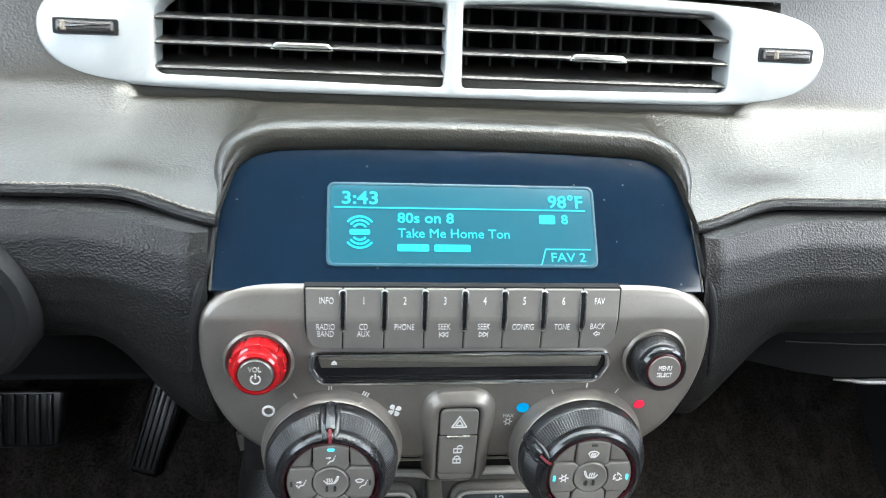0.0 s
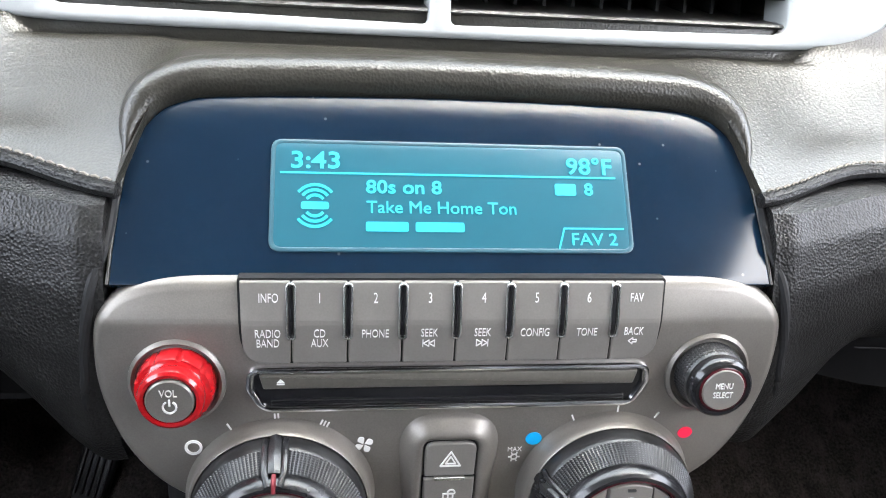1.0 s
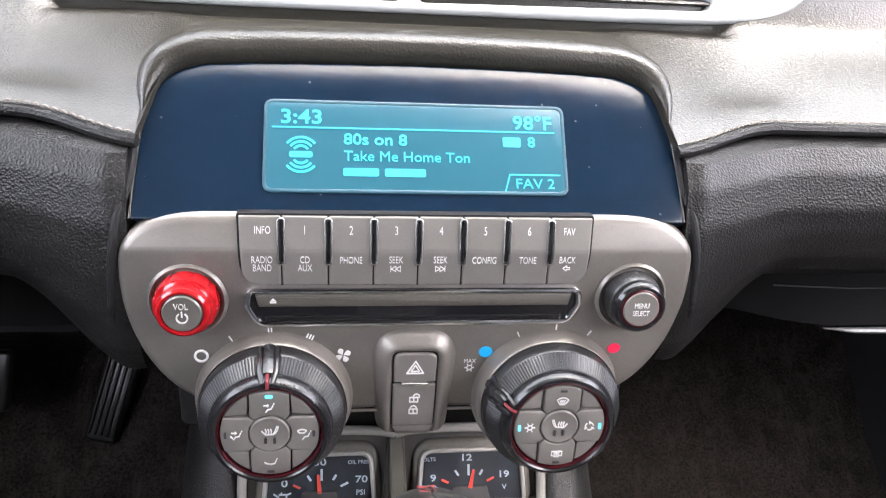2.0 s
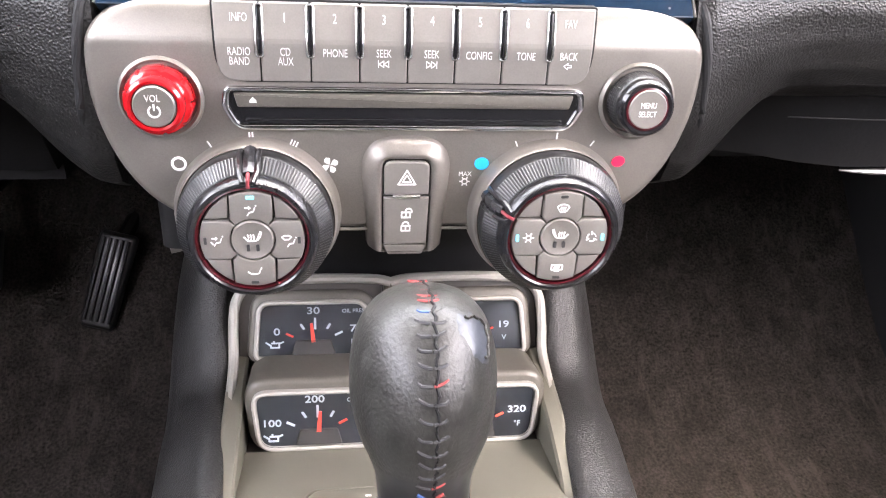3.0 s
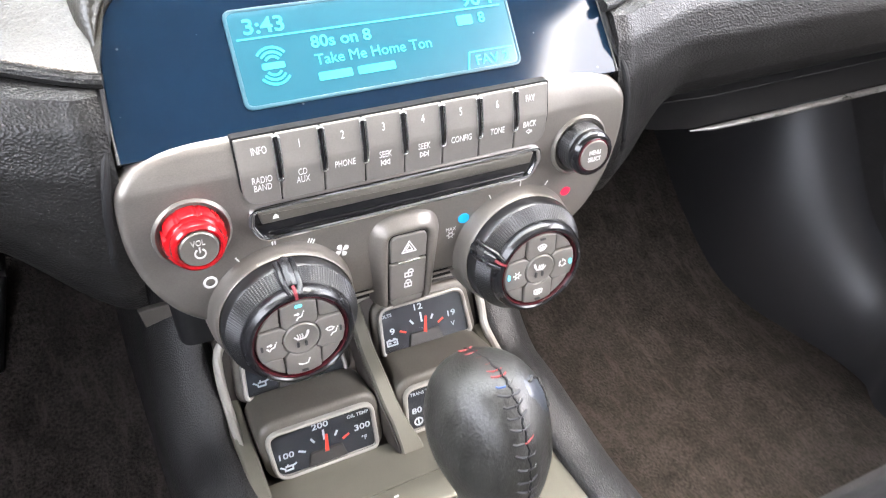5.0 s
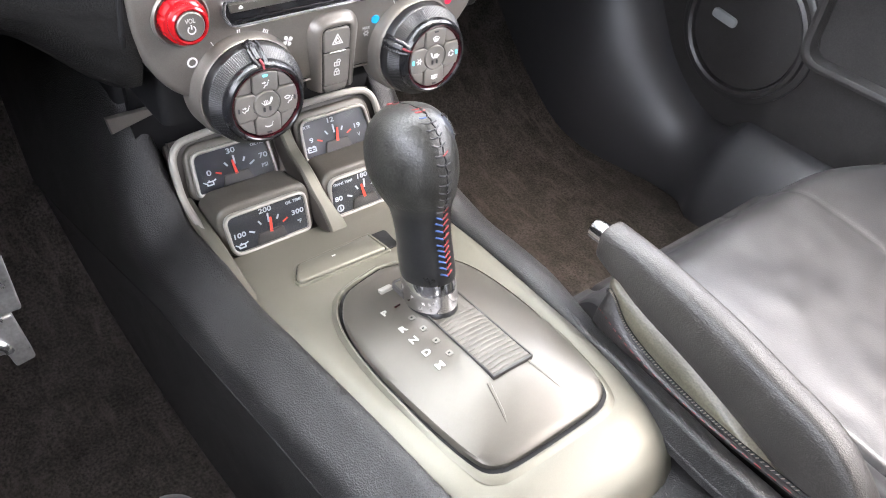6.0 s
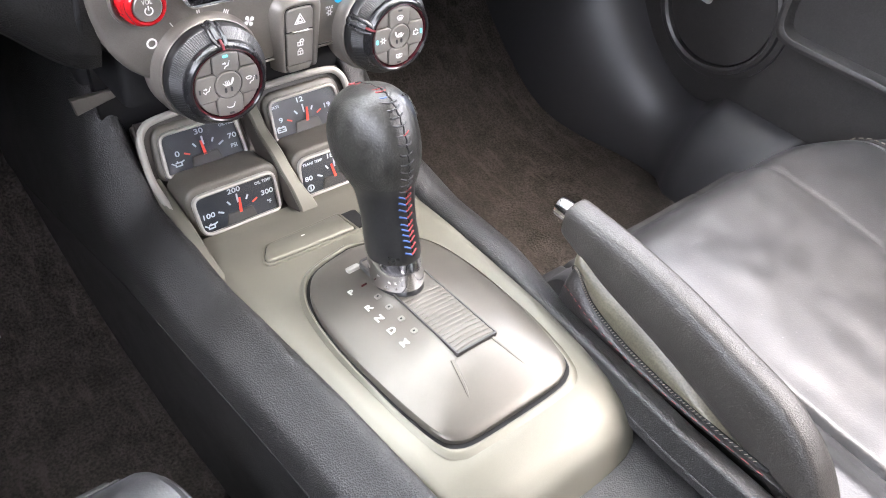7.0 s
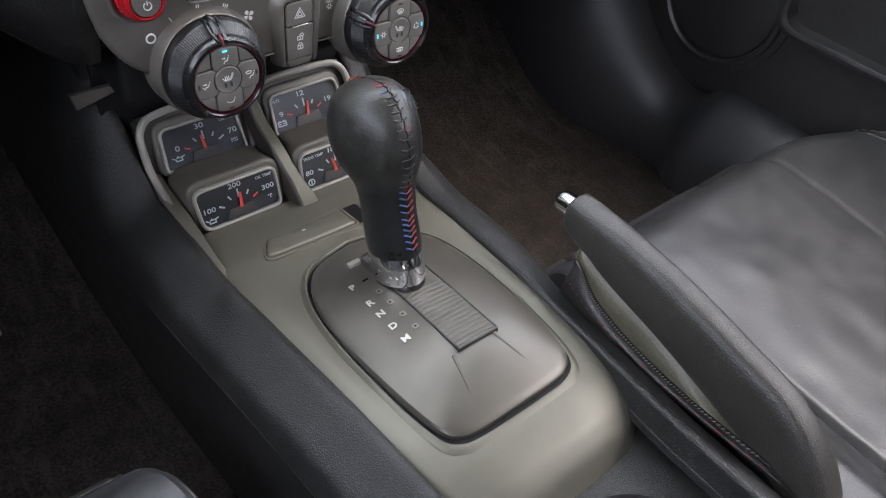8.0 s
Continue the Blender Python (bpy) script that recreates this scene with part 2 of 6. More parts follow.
def inset(pts, d):
    out, n = [], len(pts)
    for i in range(n):
        a, p, b = pts[i - 1], pts[i], pts[(i + 1) % n]
        u, v = (p - a), (b - p)
        if u.length < 1e-9 or v.length < 1e-9:
            out.append(p.copy())
            continue
        n1, n2 = Vector((-u.y, u.x)).normalized(), Vector((-v.y, v.x)).normalized()
        m = n1 + n2
        m = m / max(0.35, m.length_squared / 2) if m.length > 1e-6 else n1
        out.append(p + m * d)
    return out


def skin(bm, rings, close=True, caps=True):
    """Faces between rings of points of one length."""
    vr = [[bm.verts.new(p) for p in r] for r in rings]
    n = len(vr[0])
    for a, b in zip(vr, vr[1:]):
        for i in range(n if close else n - 1):
            j = (i + 1) % n
            try:
                bm.faces.new((a[i], a[j], b[j], b[i]))
            except ValueError:
                pass
    if caps:
        bm.faces.new(list(reversed(vr[0])))
        bm.faces.new(vr[-1])
    return vr


def slab(pts, m, low, high, bevel=0.0, bm=None):
    """A plate with this outline, from low to high along the third axis of m, its upper edge rounded. Counter-clockwise outlines."""
    bm = bm or bmesh.new()
    area = sum(a.x * b.y - b.x * a.y for a, b in zip(pts, pts[1:] + pts[:1]))
    if area < 0:
        pts = list(reversed(pts))
    rings = [[m @ Vector((p.x, p.y, low)) for p in pts]]
    if bevel:
        for k in range(4):
            a = k / 3 * math.pi / 2
            q = inset(pts, bevel * (1 - math.cos(a)))
            rings.append([m @ Vector((p.x, p.y, high - bevel + bevel * math.sin(a))) for p in q])
    else:
        rings.append([m @ Vector((p.x, p.y, high)) for p in pts])
    skin(bm, rings)
    return bm


def hoop(outer, inner, m, low, high, bevel=0.0, bm=None):
    """A frame between two outlines with the same number of points."""
    bm = bm or bmesh.new()
    def lift(pts, h):
        return [m @ Vector((p.x, p.y, h)) for p in pts]
    rings = [lift(outer, low)]
    if bevel:
        for k in range(3):
            a = k / 2 * math.pi / 2
            rings.append(lift(inset(outer, bevel * (1 - math.cos(a))), high - bevel + bevel * math.sin(a)))
        for k in range(2, -1, -1):
            a = k / 2 * math.pi / 2
            rings.append(lift(inset(inner, -bevel * (1 - math.cos(a))), high - bevel + bevel * math.sin(a)))
    else:
        rings += [lift(outer, high), lift(inner, high)]
    rings.append(lift(inner, low))
    rings.append(rings[0])
    vr = [[bm.verts.new(p) for p in r] for r in rings[:-1]]
    vr.append(vr[0])
    n = len(outer)
    for a, b in zip(vr, vr[1:]):
        for i in range(n):
            j = (i + 1) % n
            bm.faces.new((a[i], a[j], b[j], b[i]))
    return bm


def lathe(profile, m, seg=40, bm=None, ripple=None):
    """Turned shape: profile of (radius, height) from the back to the front, about the third axis of m."""
    bm = bm or bmesh.new()
    rings = []
    for k, (r, h) in enumerate(profile):
        ring = []
        for i in range(seg):
            a = 2 * math.pi * i / seg
            rr = r * (ripple(a, k) if ripple else 1.0)
            ring.append(m @ Vector((rr * math.cos(a), rr * math.sin(a), h)))
        rings.append(ring)
    skin(bm, rings)
    return bm


def sheet(fn, nu, nv, drop, bm=None):
    """A surface fn(u, v) with u and v from 0 to 1, and its thickness along the vector drop."""
    bm = bm or bmesh.new()
    top = [[bm.verts.new(fn(i / nu, j / nv)) for i in range(nu + 1)] for j in range(nv + 1)]
    d = Vector(drop)
    bot = [[bm.verts.new(v.co + d) for v in row] for row in top]
    for j in range(nv):
        for i in range(nu):
            bm.faces.new((top[j][i], top[j][i + 1], top[j + 1][i + 1], top[j + 1][i]))
            bm.faces.new((bot[j][i], bot[j + 1][i], bot[j + 1][i + 1], bot[j][i + 1]))
    for j in range(nv):
        bm.faces.new((top[j][0], top[j + 1][0], bot[j + 1][0], bot[j][0]))
        bm.faces.new((top[j][nu], bot[j][nu], bot[j + 1][nu], top[j + 1][nu]))
    for i in range(nu):
        bm.faces.new((top[0][i], bot[0][i], bot[0][i + 1], top[0][i + 1]))
        bm.faces.new((top[nv][i], top[nv][i + 1], bot[nv][i + 1], bot[nv][i]))
    return bm


def knurl(m, r0, h0, r1, h1, n, rows, lift):
    """A band of small raised pyramids round an axis."""
    bm = bmesh.new()
    grid = []
    for j in range(rows + 1):
        r, h = lerp(r0, r1, j / rows), lerp(h0, h1, j / rows)
        grid.append([bm.verts.new(m @ Vector((r * math.cos(2 * math.pi * i / n), r * math.sin(2 * math.pi * i / n), h))) for i in range(n)])
    for j in range(rows):
        r, h = lerp(r0, r1, (j + 0.5) / rows) + lift, lerp(h0, h1, (j + 0.5) / rows)
        for i in range(n):
            k = (i + 1) % n
            a = 2 * math.pi * (i + 0.5) / n
            c = bm.verts.new(m @ Vector((r * math.cos(a), r * math.sin(a), h)))
            q = (grid[j][i], grid[j][k], grid[j + 1][k], grid[j + 1][i])
            for e in range(4):
                bm.faces.new((q[e], q[(e + 1) % 4], c))
    return bm


def tube(path, radius, seg=8, bm=None, flat=1.0, up=(0, 0, 1)):
    """A rod along a path of points; flat squashes it along up."""
    bm = bm or bmesh.new()
    path = [Vector(p) for p in path]
    rings = []
    for i, p in enumerate(path):
        t = (path[min(i + 1, len(path) - 1)] - path[max(i - 1, 0)]).normalized()
        side = t.cross(Vector(up))
        side = side.normalized() if side.length > 1e-5 else t.orthogonal().normalized()
        over = side.cross(t)
        r = radius[i] if isinstance(radius, (list, tuple)) else radius
        rings.append([p + side * (r * math.cos(2 * math.pi * k / seg)) + over * (r * flat * math.sin(2 * math.pi * k / seg)) for k in range(seg)])
    skin(bm, rings)
    return bm


def smooth_path(pts, n=8):
    """A soft curve through the points."""
    pts = [Vector(p) for p in pts]
    out = []
    for i in range(len(pts) - 1):
        p0, p1, p2, p3 = pts[max(i - 1, 0)], pts[i], pts[i + 1], pts[min(i + 2, len(pts) - 1)]
        for k in range(n):
            t = k / n
            out.append(0.5 * ((2 * p1) + (p2 - p0) * t + (2 * p0 - 5 * p1 + 4 * p2 - p3) * t * t + (3 * p1 - p0 - 3 * p2 + p3) * t ** 3))
    return out + [pts[-1]]


def box(x0, x1, y0, y1, z0, z1, bevel=0.0, bm=None):
    m = Matrix.Translation((0, 0, 0))
    return slab(rect(x1 - x0, y1 - y0, bevel, (x0 + x1) / 2, (y0 + y1) / 2), m, z0, z1, bevel * 0.6, bm)


def strokes(lines, width, m, h=0.0003, bm=None):
    """Printed line work: each line a run of 2D points with square-cut strokes, lying on m."""
    bm = bm or bmesh.new()
    for ln in lines:
        for a, b in zip(ln, ln[1:]):
            a, b = Vector(a), Vector(b)
            d = (b - a).normalized() * width * 0.25
            n = Vector((-d.y, d.x)).normalized() * width / 2
            slab([a - d - n, b + d - n, b + d + n, a - d + n], m, -0.0002, h, 0, bm)
    return bm


def arc(cx, cy, r, a0, a1, n=10):
    return [(cx + r * math.cos(radians(a0 + (a1 - a0) * i / n)), cy + r * math.sin(radians(a0 + (a1 - a0) * i / n))) for i in range(n + 1)]


def lettering(name, words, size, m, mat, parent, squeeze=0.85, bold=0.0, align="CENTER", h=0.0002, wide=0.0):
    cu = bpy.data.curves.new("text", "FONT")
    cu.body, cu.size, cu.align_x, cu.align_y, cu.extrude, cu.offset, cu.resolution_u = words, size, align, "CENTER", h, bold, 3
    tmp = new("text", cu)
    me = bpy.data.meshes.new_from_object(tmp)
    bpy.data.objects.remove(tmp)
    bm = bmesh.new()
    bm.from_mesh(me)
    bpy.data.meshes.remove(me)
    bpy.data.curves.remove(cu)
    if wide:
        xs = [v.co.x for v in bm.verts]
        mid, k = (max(xs) + min(xs)) / 2, wide / (max(xs) - min(xs))
        for v in bm.verts:
            v.co.x = (v.co.x - mid) * k
        squeeze = 1.0
    bmesh.ops.transform(bm, matrix=m @ Matrix.Diagonal((squeeze, 1, 1, 1)), verts=bm.verts[:])
    return part(name, bm, mat, parent, smooth=False)


def lerp(a, b, t):
    return a + (b - a) * t


def ease(a, b, x):
    t = min(1, max(0, (x - a) / (b - a)))
    return t * t * (3 - 2 * t)


def curve_at(table, x):
    """Piecewise smooth value of a small table of (x, value), x rising."""
    if x <= table[0][0]:
        return table[0][1]
    for (a, p), (b, q) in zip(table, table[1:]):
        if x <= b:
            return p + (q - p) * (x - a) / (b - a)
    return table[-1][1]

# ---- car shell: floor, doors, roof, glass ----
def floor_height(x, y):
    return 0.065 + 0.30 * ease(0.42, 1.0, y) * ease(0.0, 0.5, y - 0.35) + 0.006 * noise.noise((x * 6, y * 6, 0))


floor = part("floor", sheet(lambda u, v: Vector((lerp(-0.75, 0.75, u), lerp(-1.5, 1.05, v), floor_height(lerp(-0.75, 0.75, u), lerp(-1.5, 1.05, v)))), 60, 80, (0, 0, -0.03)), CARPET)
tagged(floor, "dark worn brown-black carpet on the car floor", "floor", kind="structure")

# bulkhead under the windscreen, in the dark behind the dashboard
tagged(part("firewall", box(-0.75, 0.75, 1.05, 1.08, 0.02, 0.72), DARK), "black bulkhead at the end of the footwells", "wall", kind="structure")

ground = part("ground", box(-400, 400, -400, 400, -0.32, -0.30), CONCRETE)
tagged(ground, "pale concrete ground outside the car", "ground", kind="structure")
# roof out of view, added to hold back light from above
def roof():
    def fn(u, v):
        x = lerp(-0.60, 0.60, u)
        y = lerp(0.25, -1.46, v)
        return Vector((x, y, 1.055 - 0.05 * (abs(x) / 0.6) ** 3 - 0.05 * ease(-0.6, -1.4, y) - 0.012 * ease(0.0, 0.25, y)))
    return part("ceiling", sheet(fn, 24, 30, (0, 0, 0.03)), HEADLINER)


tagged(roof(), "grey cloth headliner of an unseen roof, added to shape the light", "ceiling", kind="structure")
header = part("trim", tube(smooth_path([(-0.60, 0.24, 1.02), (-0.3, 0.25, 1.045), (0, 0.255, 1.05), (0.3, 0.25, 1.045), (0.60, 0.24, 1.02)], 5), 0.032, 10, flat=0.7), HEADLINER)
tagged(header, "grey header rail over the windscreen", "trim", kind="structure")
# added wall out of view; it stops light from behind
tagged(part("wall_rear", box(-0.75, 0.75, -1.45, -1.42, 0.02, 1.0), DARK), "unseen black rear wall, added to shut out light from behind", "wall", kind="structure")


# unseen side panels without quarter windows, so no light enters there
for s in (-1, 1):
    quarter = sheet(lambda u, v: Vector((s * lerp(0.72, 0.60, v), lerp(-1.42, -0.62 - 0.18 * v, u), lerp(0.55, 1.0, v))), 10, 10, (s * 0.03, 0, 0))
    tagged(part("trim", quarter, HEADLINER), "unseen grey rear pillar trim, closed over to shut out light", "trim", kind="structure")


def windscreen():
    def fn(u, v):
        return Vector((lerp(-0.70, 0.70, u) * lerp(1, 0.86, v), lerp(1.03, 0.26, v), lerp(0.70, 1.03, v) + 0.02 * math.sin(math.pi * u)))
    ob = part("window_1", sheet(fn, 16, 10, (0, 0, 0.005)), WINDOW)
    ob.visible_shadow = False
    return tagged(ob, "raked clear windscreen above the dashboard", "window", kind="structure")


windscreen()

for s in (-1, 1):
    pillar = tube([(s * 0.72, 1.0, 0.68), (s * 0.66, 0.6, 0.88), (s * 0.60, 0.24, 1.02)], 0.035, 10, flat=0.7)
    tagged(part("trim", pillar, HEADLINER), "grey windscreen pillar trim", "trim", kind="structure")


# ---- doors ----
def door(side, name):
    """Door card with a swollen lower part, a recessed pocket and a round loudspeaker."""
    if side > 0:
        label = "black moulded passenger door panel with round speaker and pocket"
    else:
        label = "black moulded driver door panel"
    d = thing(name, (side * 0.72, 0.0, 0.1), label, "door", kind="structure")

    def card(u, v):
        y, z = lerp(-0.75, 1.04, u), lerp(0.10, 0.66, v)
        x = 0.645 + 0.03 * ease(0.25, 0.1, z) - 0.035 * ease(0.40, 0.52, z) * ease(0.55, 0.2, y)
        return Vector((side * x, y, z))
    part("panel", sheet(card, 50, 30, (side * 0.04, 0, 0)), DOOR, d)
    if side < 0:
        return d
    # loudspeaker on the card
    m = Matrix.Translation((0.643, 0.393, 0.308)) @ Matrix(((0, 0, -1, 0), (-1, 0, 0, 0), (0, 1, 0, 0), (0, 0, 0, 1)))
    sp = part("speaker_ring", lathe([(0.0945, -0.004), (0.094, 0.002), (0.092, 0.0035), (0.086, 0.0040), (0.0845, 0.0095), (0.080, 0.0115), (0.0765, 0.009), (0.0755, -0.004)], m, 48), DOOR, d, "raised round speaker surround")
    part("grille", lathe([(0.0765, -0.003), (0.074, 0.004), (0.05, 0.007), (0.02, 0.008)], m, 40), DOOR, sp, "black speaker mesh")
    part("badge", slab(rect(0.036, 0.012, 0.005), m @ pose(-0.030, 0.006, 0.0085, 0, 0, -8), -0.001, 0.004, 0.0012), BEZEL, sp, "small pale metal badge")
    # pocket with a thick lip
    mp = Matrix.Translation((0.634, 0.056, 0.362)) @ Matrix(((0, 0, -1, 0), (-1, 0, 0, 0), (0, 1, 0, 0), (0, 0, 0, 1)))
    o, i = rect(0.52, 0.118, 0.03, seg=6), rect(0.495, 0.092, 0.022, seg=6)
    part("pocket_lip", hoop(o, i, mp, -0.02, 0.008, 0.006), DOOR, d, "rounded lip of the door pocket")
    part("pocket_floor", slab(i, mp, -0.02, -0.014), DARK, d)
    return d


door(1, "door_1")
door(-1, "door_2")


def sill(side):
    """Swollen plastic kick panel and sill at the outer edge of the floor."""
    def fn(u, v):
        y = lerp(-0.55, 1.02, u)
        a = v * math.pi / 2
        r = 0.078 + 0.057 * ease(0.40, 0.6, y) + 0.026 * ease(0.385, 0.345, y)
        return Vector((side * (0.665 - r * math.sin(a) * 0.85), y, floor_height(0.6, y) - 0.01 + (0.112 + 0.20 * ease(0.40, 0.62, y) + 0.030 * ease(0.385, 0.345, y)) * math.cos(a)))
    ob = part("trim", sheet(fn, 110, 20, (side * 0.02, 0, -0.02)), SILL)
    return tagged(ob, "smooth black plastic door sill and kick panel", "trim", kind="structure")


sill(1)
sill(-1)

# ---- dashboard ----
INNER = [(0.362, 0.5665), (0.352, 0.563), (0.345, 0.553), (0.340, 0.535), (0.338, 0.51), (0.338, 0.490), (0.341, 0.473), (0.347, 0.461), (0.362, 0.453), (0.42, 0.450)]
OUTER = [(0.378, 0.571), (0.366, 0.568), (0.358, 0.558), (0.354, 0.540), (0.355, 0.526), (0.358, 0.513), (0.364, 0.503), (0.374, 0.496), (0.39, 0.490), (0.45, 0.484)]


def seam(ax):
    """The stitched seam's place at a distance from the middle of the car."""
    k = ease(0.112, 0.175, ax)
    return lerp(0.3565, 0.375, k), lerp(0.5685, 0.5765, k)


dashboard = thing("dashboard", (0, 0.5, 0.44), "black leather-grained dashboard with stitched seams round the centre stack", "dashboard")


def front_pad(side):
    def fn(u, v):
        ax = 0.1225 + (0.72 - 0.1225) * u ** 1.6
        k = ease(0.125, 0.19, ax)
        f = v * (len(INNER) - 1)
        i = min(int(f), len(INNER) - 2)
        t = f - i
        a = lerp(Vector(INNER[i]), Vector(INNER[i + 1]), t)
        b = lerp(Vector(OUTER[i]), Vector(OUTER[i + 1]), t)
        q = lerp(a, b, k)
        lip = 0.0015 * math.exp(-((ax - 0.131) / 0.005) ** 2) * (1 - ease(0.7, 1.0, v))
        return Vector((side * ax, q.x - lip, q.y))
    bm = sheet(fn, 70, 54, (0, 0.02, 0))
    return part("front_pad", bm, PAD, dashboard, "black grained leather lower pad")


front_pad(-1)
front_pad(1)


def top_pad():
    known = {}

    def fn(u, v):
        x = lerp(-0.72, 0.72, u)
        ax = abs(x)
        sy, sz = seam(max(ax, 0.112))
        if ax < 0.119:
            k = ease(0.119, 0.106, ax)
            sy, sz = lerp(sy, 0.389, k), lerp(sz, 0.6055, k)
        wide = ease(0.20, 0.27, ax)
        prof = [(0, sy, sz), (0.22, lerp(sy, 0.43, 0.40), lerp(sz, 0.608, 0.42)), (0.37, lerp(0.4290, 0.4240, wide), lerp(0.6075, 0.6060, wide)), (0.47, lerp(0.4395, 0.4390, wide), lerp(0.6150, 0.6240, wide)), (0.62, 0.4525, 0.672), (0.66, 0.4580, 0.682), (0.74, 0.495, 0.694), (1.0, 1.03, 0.70)]
        key = (round(sy, 5), round(sz, 5))
        if key not in known:
            soft = smooth_path(prof, 10)
            known[key] = ([(p.x, p.y) for p in soft], [(p.x, p.z) for p in soft])
        y, z = curve_at(known[key][0], v), curve_at(known[key][1], v)
        if 0.50 < v < 0.617:
            y = lerp(y, 0.515, ease(0.190, 0.172, ax))
        sag = 0.004 * math.exp(-((ax - 0.165) / 0.03) ** 2) * math.exp(-((v - 0.25) / 0.12) ** 2)
        return Vector((x, y, z - sag))
    return part("top_pad", sheet(fn, 180, 110, (0, 0.012, -0.012)), LEATHER_TOP, dashboard, "charcoal grained top pad")


top_pad()


def shaded_fold(side):
    pts = []
    for i in range(40):
        ax = 0.1190 + 0.6 * (i / 39) ** 1.5
        y, z = seam(ax)
        pts.append((side * ax, y - 0.0004, z - 0.0022))
    # dark tube put in for the shade of the fold below the stitches
    part("shaded_fold", tube(pts, 0.0030, 10), PAD, dashboard, "dark tube that stands in for the shaded fold along the pad")
    bm = bmesh.new()
    for i in range(75):
        ax = 0.1205 + 0.0040 * i
        y, z = seam(ax)
        y2, z2 = seam(ax + 0.0032)
        tube([(side * ax, y - 0.0017, z + 0.0018), (side * (ax + 0.0014), (y + y2) / 2 - 0.0017, (z + z2) / 2 + 0.0023), (side * (ax + 0.0028), y2 - 0.0017, z2 + 0.0018)], 0.0005, 5, bm)
    part("stitching", bm, THREAD, dashboard, "beige stitches")


shaded_fold(-1)
shaded_fold(1)

LENS_LEAN = 38
LENS_M = plane_at(0, 0.3425, 0.5415, LENS_LEAN)


LENS_HALF = [(0.1205, -0.004), (0.1200, 0.014), (0.1182, 0.036), (0.1158, 0.0475), (0.1125, 0.0550), (0.1065, 0.0620), (0.0985, 0.0657), (0.088, 0.0675), (0.05, 0.0691), (0.0, 0.0698)]
LENS_RIGHT = [Vector((p.x, p.y)) for p in smooth_path([(x, v, 0) for x, v in LENS_HALF], 4)]


def display_hood():
    """Padded lip that frames the display: it rises from the lens to a soft ridge and sinks into the top pad."""
    line = LENS_RIGHT + [Vector((-p.x, p.y)) for p in reversed(LENS_RIGHT[:-1])]
    rings = []
    for i, p in enumerate(line):
        a, b = line[max(i - 1, 0)], line[min(i + 1, len(line) - 1)]
        t = (b - a).normalized()
        n = Vector((t.y, -t.x))
        k = 0.07 + 0.06 * ease(-0.002, 0.030, p.y) + 0.87 * ease(0.040, 0.068, p.y)
        rise = 0.08 + 0.92 * ease(0.036, 0.067, p.y)
        prof = [(0.0004, -0.006), (0.0004, -0.0005), (0.0012, 0.0022), (0.0035, 0.0050), (0.0065, 0.0066), (0.0095, 0.0068), (0.0130, 0.0052), (0.0170, 0.0012), (0.0205, -0.0045), (0.0240, -0.014)]
        rings.append([LENS_M @ Vector((p.x + n.x * o * k, p.y + n.y * o * k, h if h < 0 else h * rise)) for o, h in prof])
    bm = bmesh.new()
    skin(bm, rings)
    part("display_hood", bm, LEATHER_TOP, dashboard, "padded leather-grained hood lip", angle=60)
    for s in (-1, 1):
        pts = smooth_path([(s * 0.112, 0.362, 0.462), (s * 0.1300, 0.341, 0.485), (s * 0.1305, 0.338, 0.51), (s * 0.127, 0.340, 0.535), LENS_M @ Vector((s * 0.1225, 0.012, 0.0)), LENS_M @ Vector((s * 0.1212, 0.034, 0.0))], 8)
        part("gasket", tube(pts, 0.0020, 10), DARK, dashboard, "thin black gap beside the controls")


display_hood()

# glove box below the passenger pad, with a pale lower edge
glove = thing("glove_box", (0.44, 0.45, 0.40), "black glove box under the passenger side of the dashboard", "glove box")
part("lid", sheet(lambda u, v: Vector((lerp(0.19, 0.70, u), lerp(0.405, 0.417, v) + 0.03 * (1 - ease(0, 0.15, u)), lerp(0.488, 0.439, v))), 20, 6, (0, 0.03, 0)), DARK, glove)
part("edge_trim", tube([(0.266, 0.4185, 0.4362), (0.285, 0.4145, 0.4368), (0.34, 0.4135, 0.4368), (0.62, 0.4135, 0.4368)], [0.0006, 0.0020, 0.0026, 0.0026], 8), ALLOY, glove, "pale metallic strip along the lower edge")
part("seam_line", tube([(0.215, 0.4035, 0.474), (0.26, 0.399, 0.474), (0.62, 0.399, 0.474)], 0.0005, 6), DARK, glove, "thin lid seam")
part("underside", box(0.21, 0.70, 0.47, 0.95, 0.425, 0.44), DARK, glove)
knee = thing("knee_panel", (-0.44, 0.45, 0.40), "black knee panel under the driver side of the dashboard", "dashboard panel")
part("panel", sheet(lambda u, v: Vector((lerp(-0.70, -0.19, u), lerp(0.43, 0.46, v), lerp(0.475, 0.42, v))), 10, 6, (0, 0.03, 0)), DARK, knee)
part("underside", box(-0.70, -0.19, 0.47, 0.95, 0.41, 0.43), DARK, knee)

# ---- centre air vent ----
VENT_LEAN = 11
VENT_M = plane_at(0, 0.4325, 0.612, VENT_LEAN)
vent = thing("air_vent", (0, 0.45, 0.612), "wide white-silver framed centre air vent with black slats", "air vent")


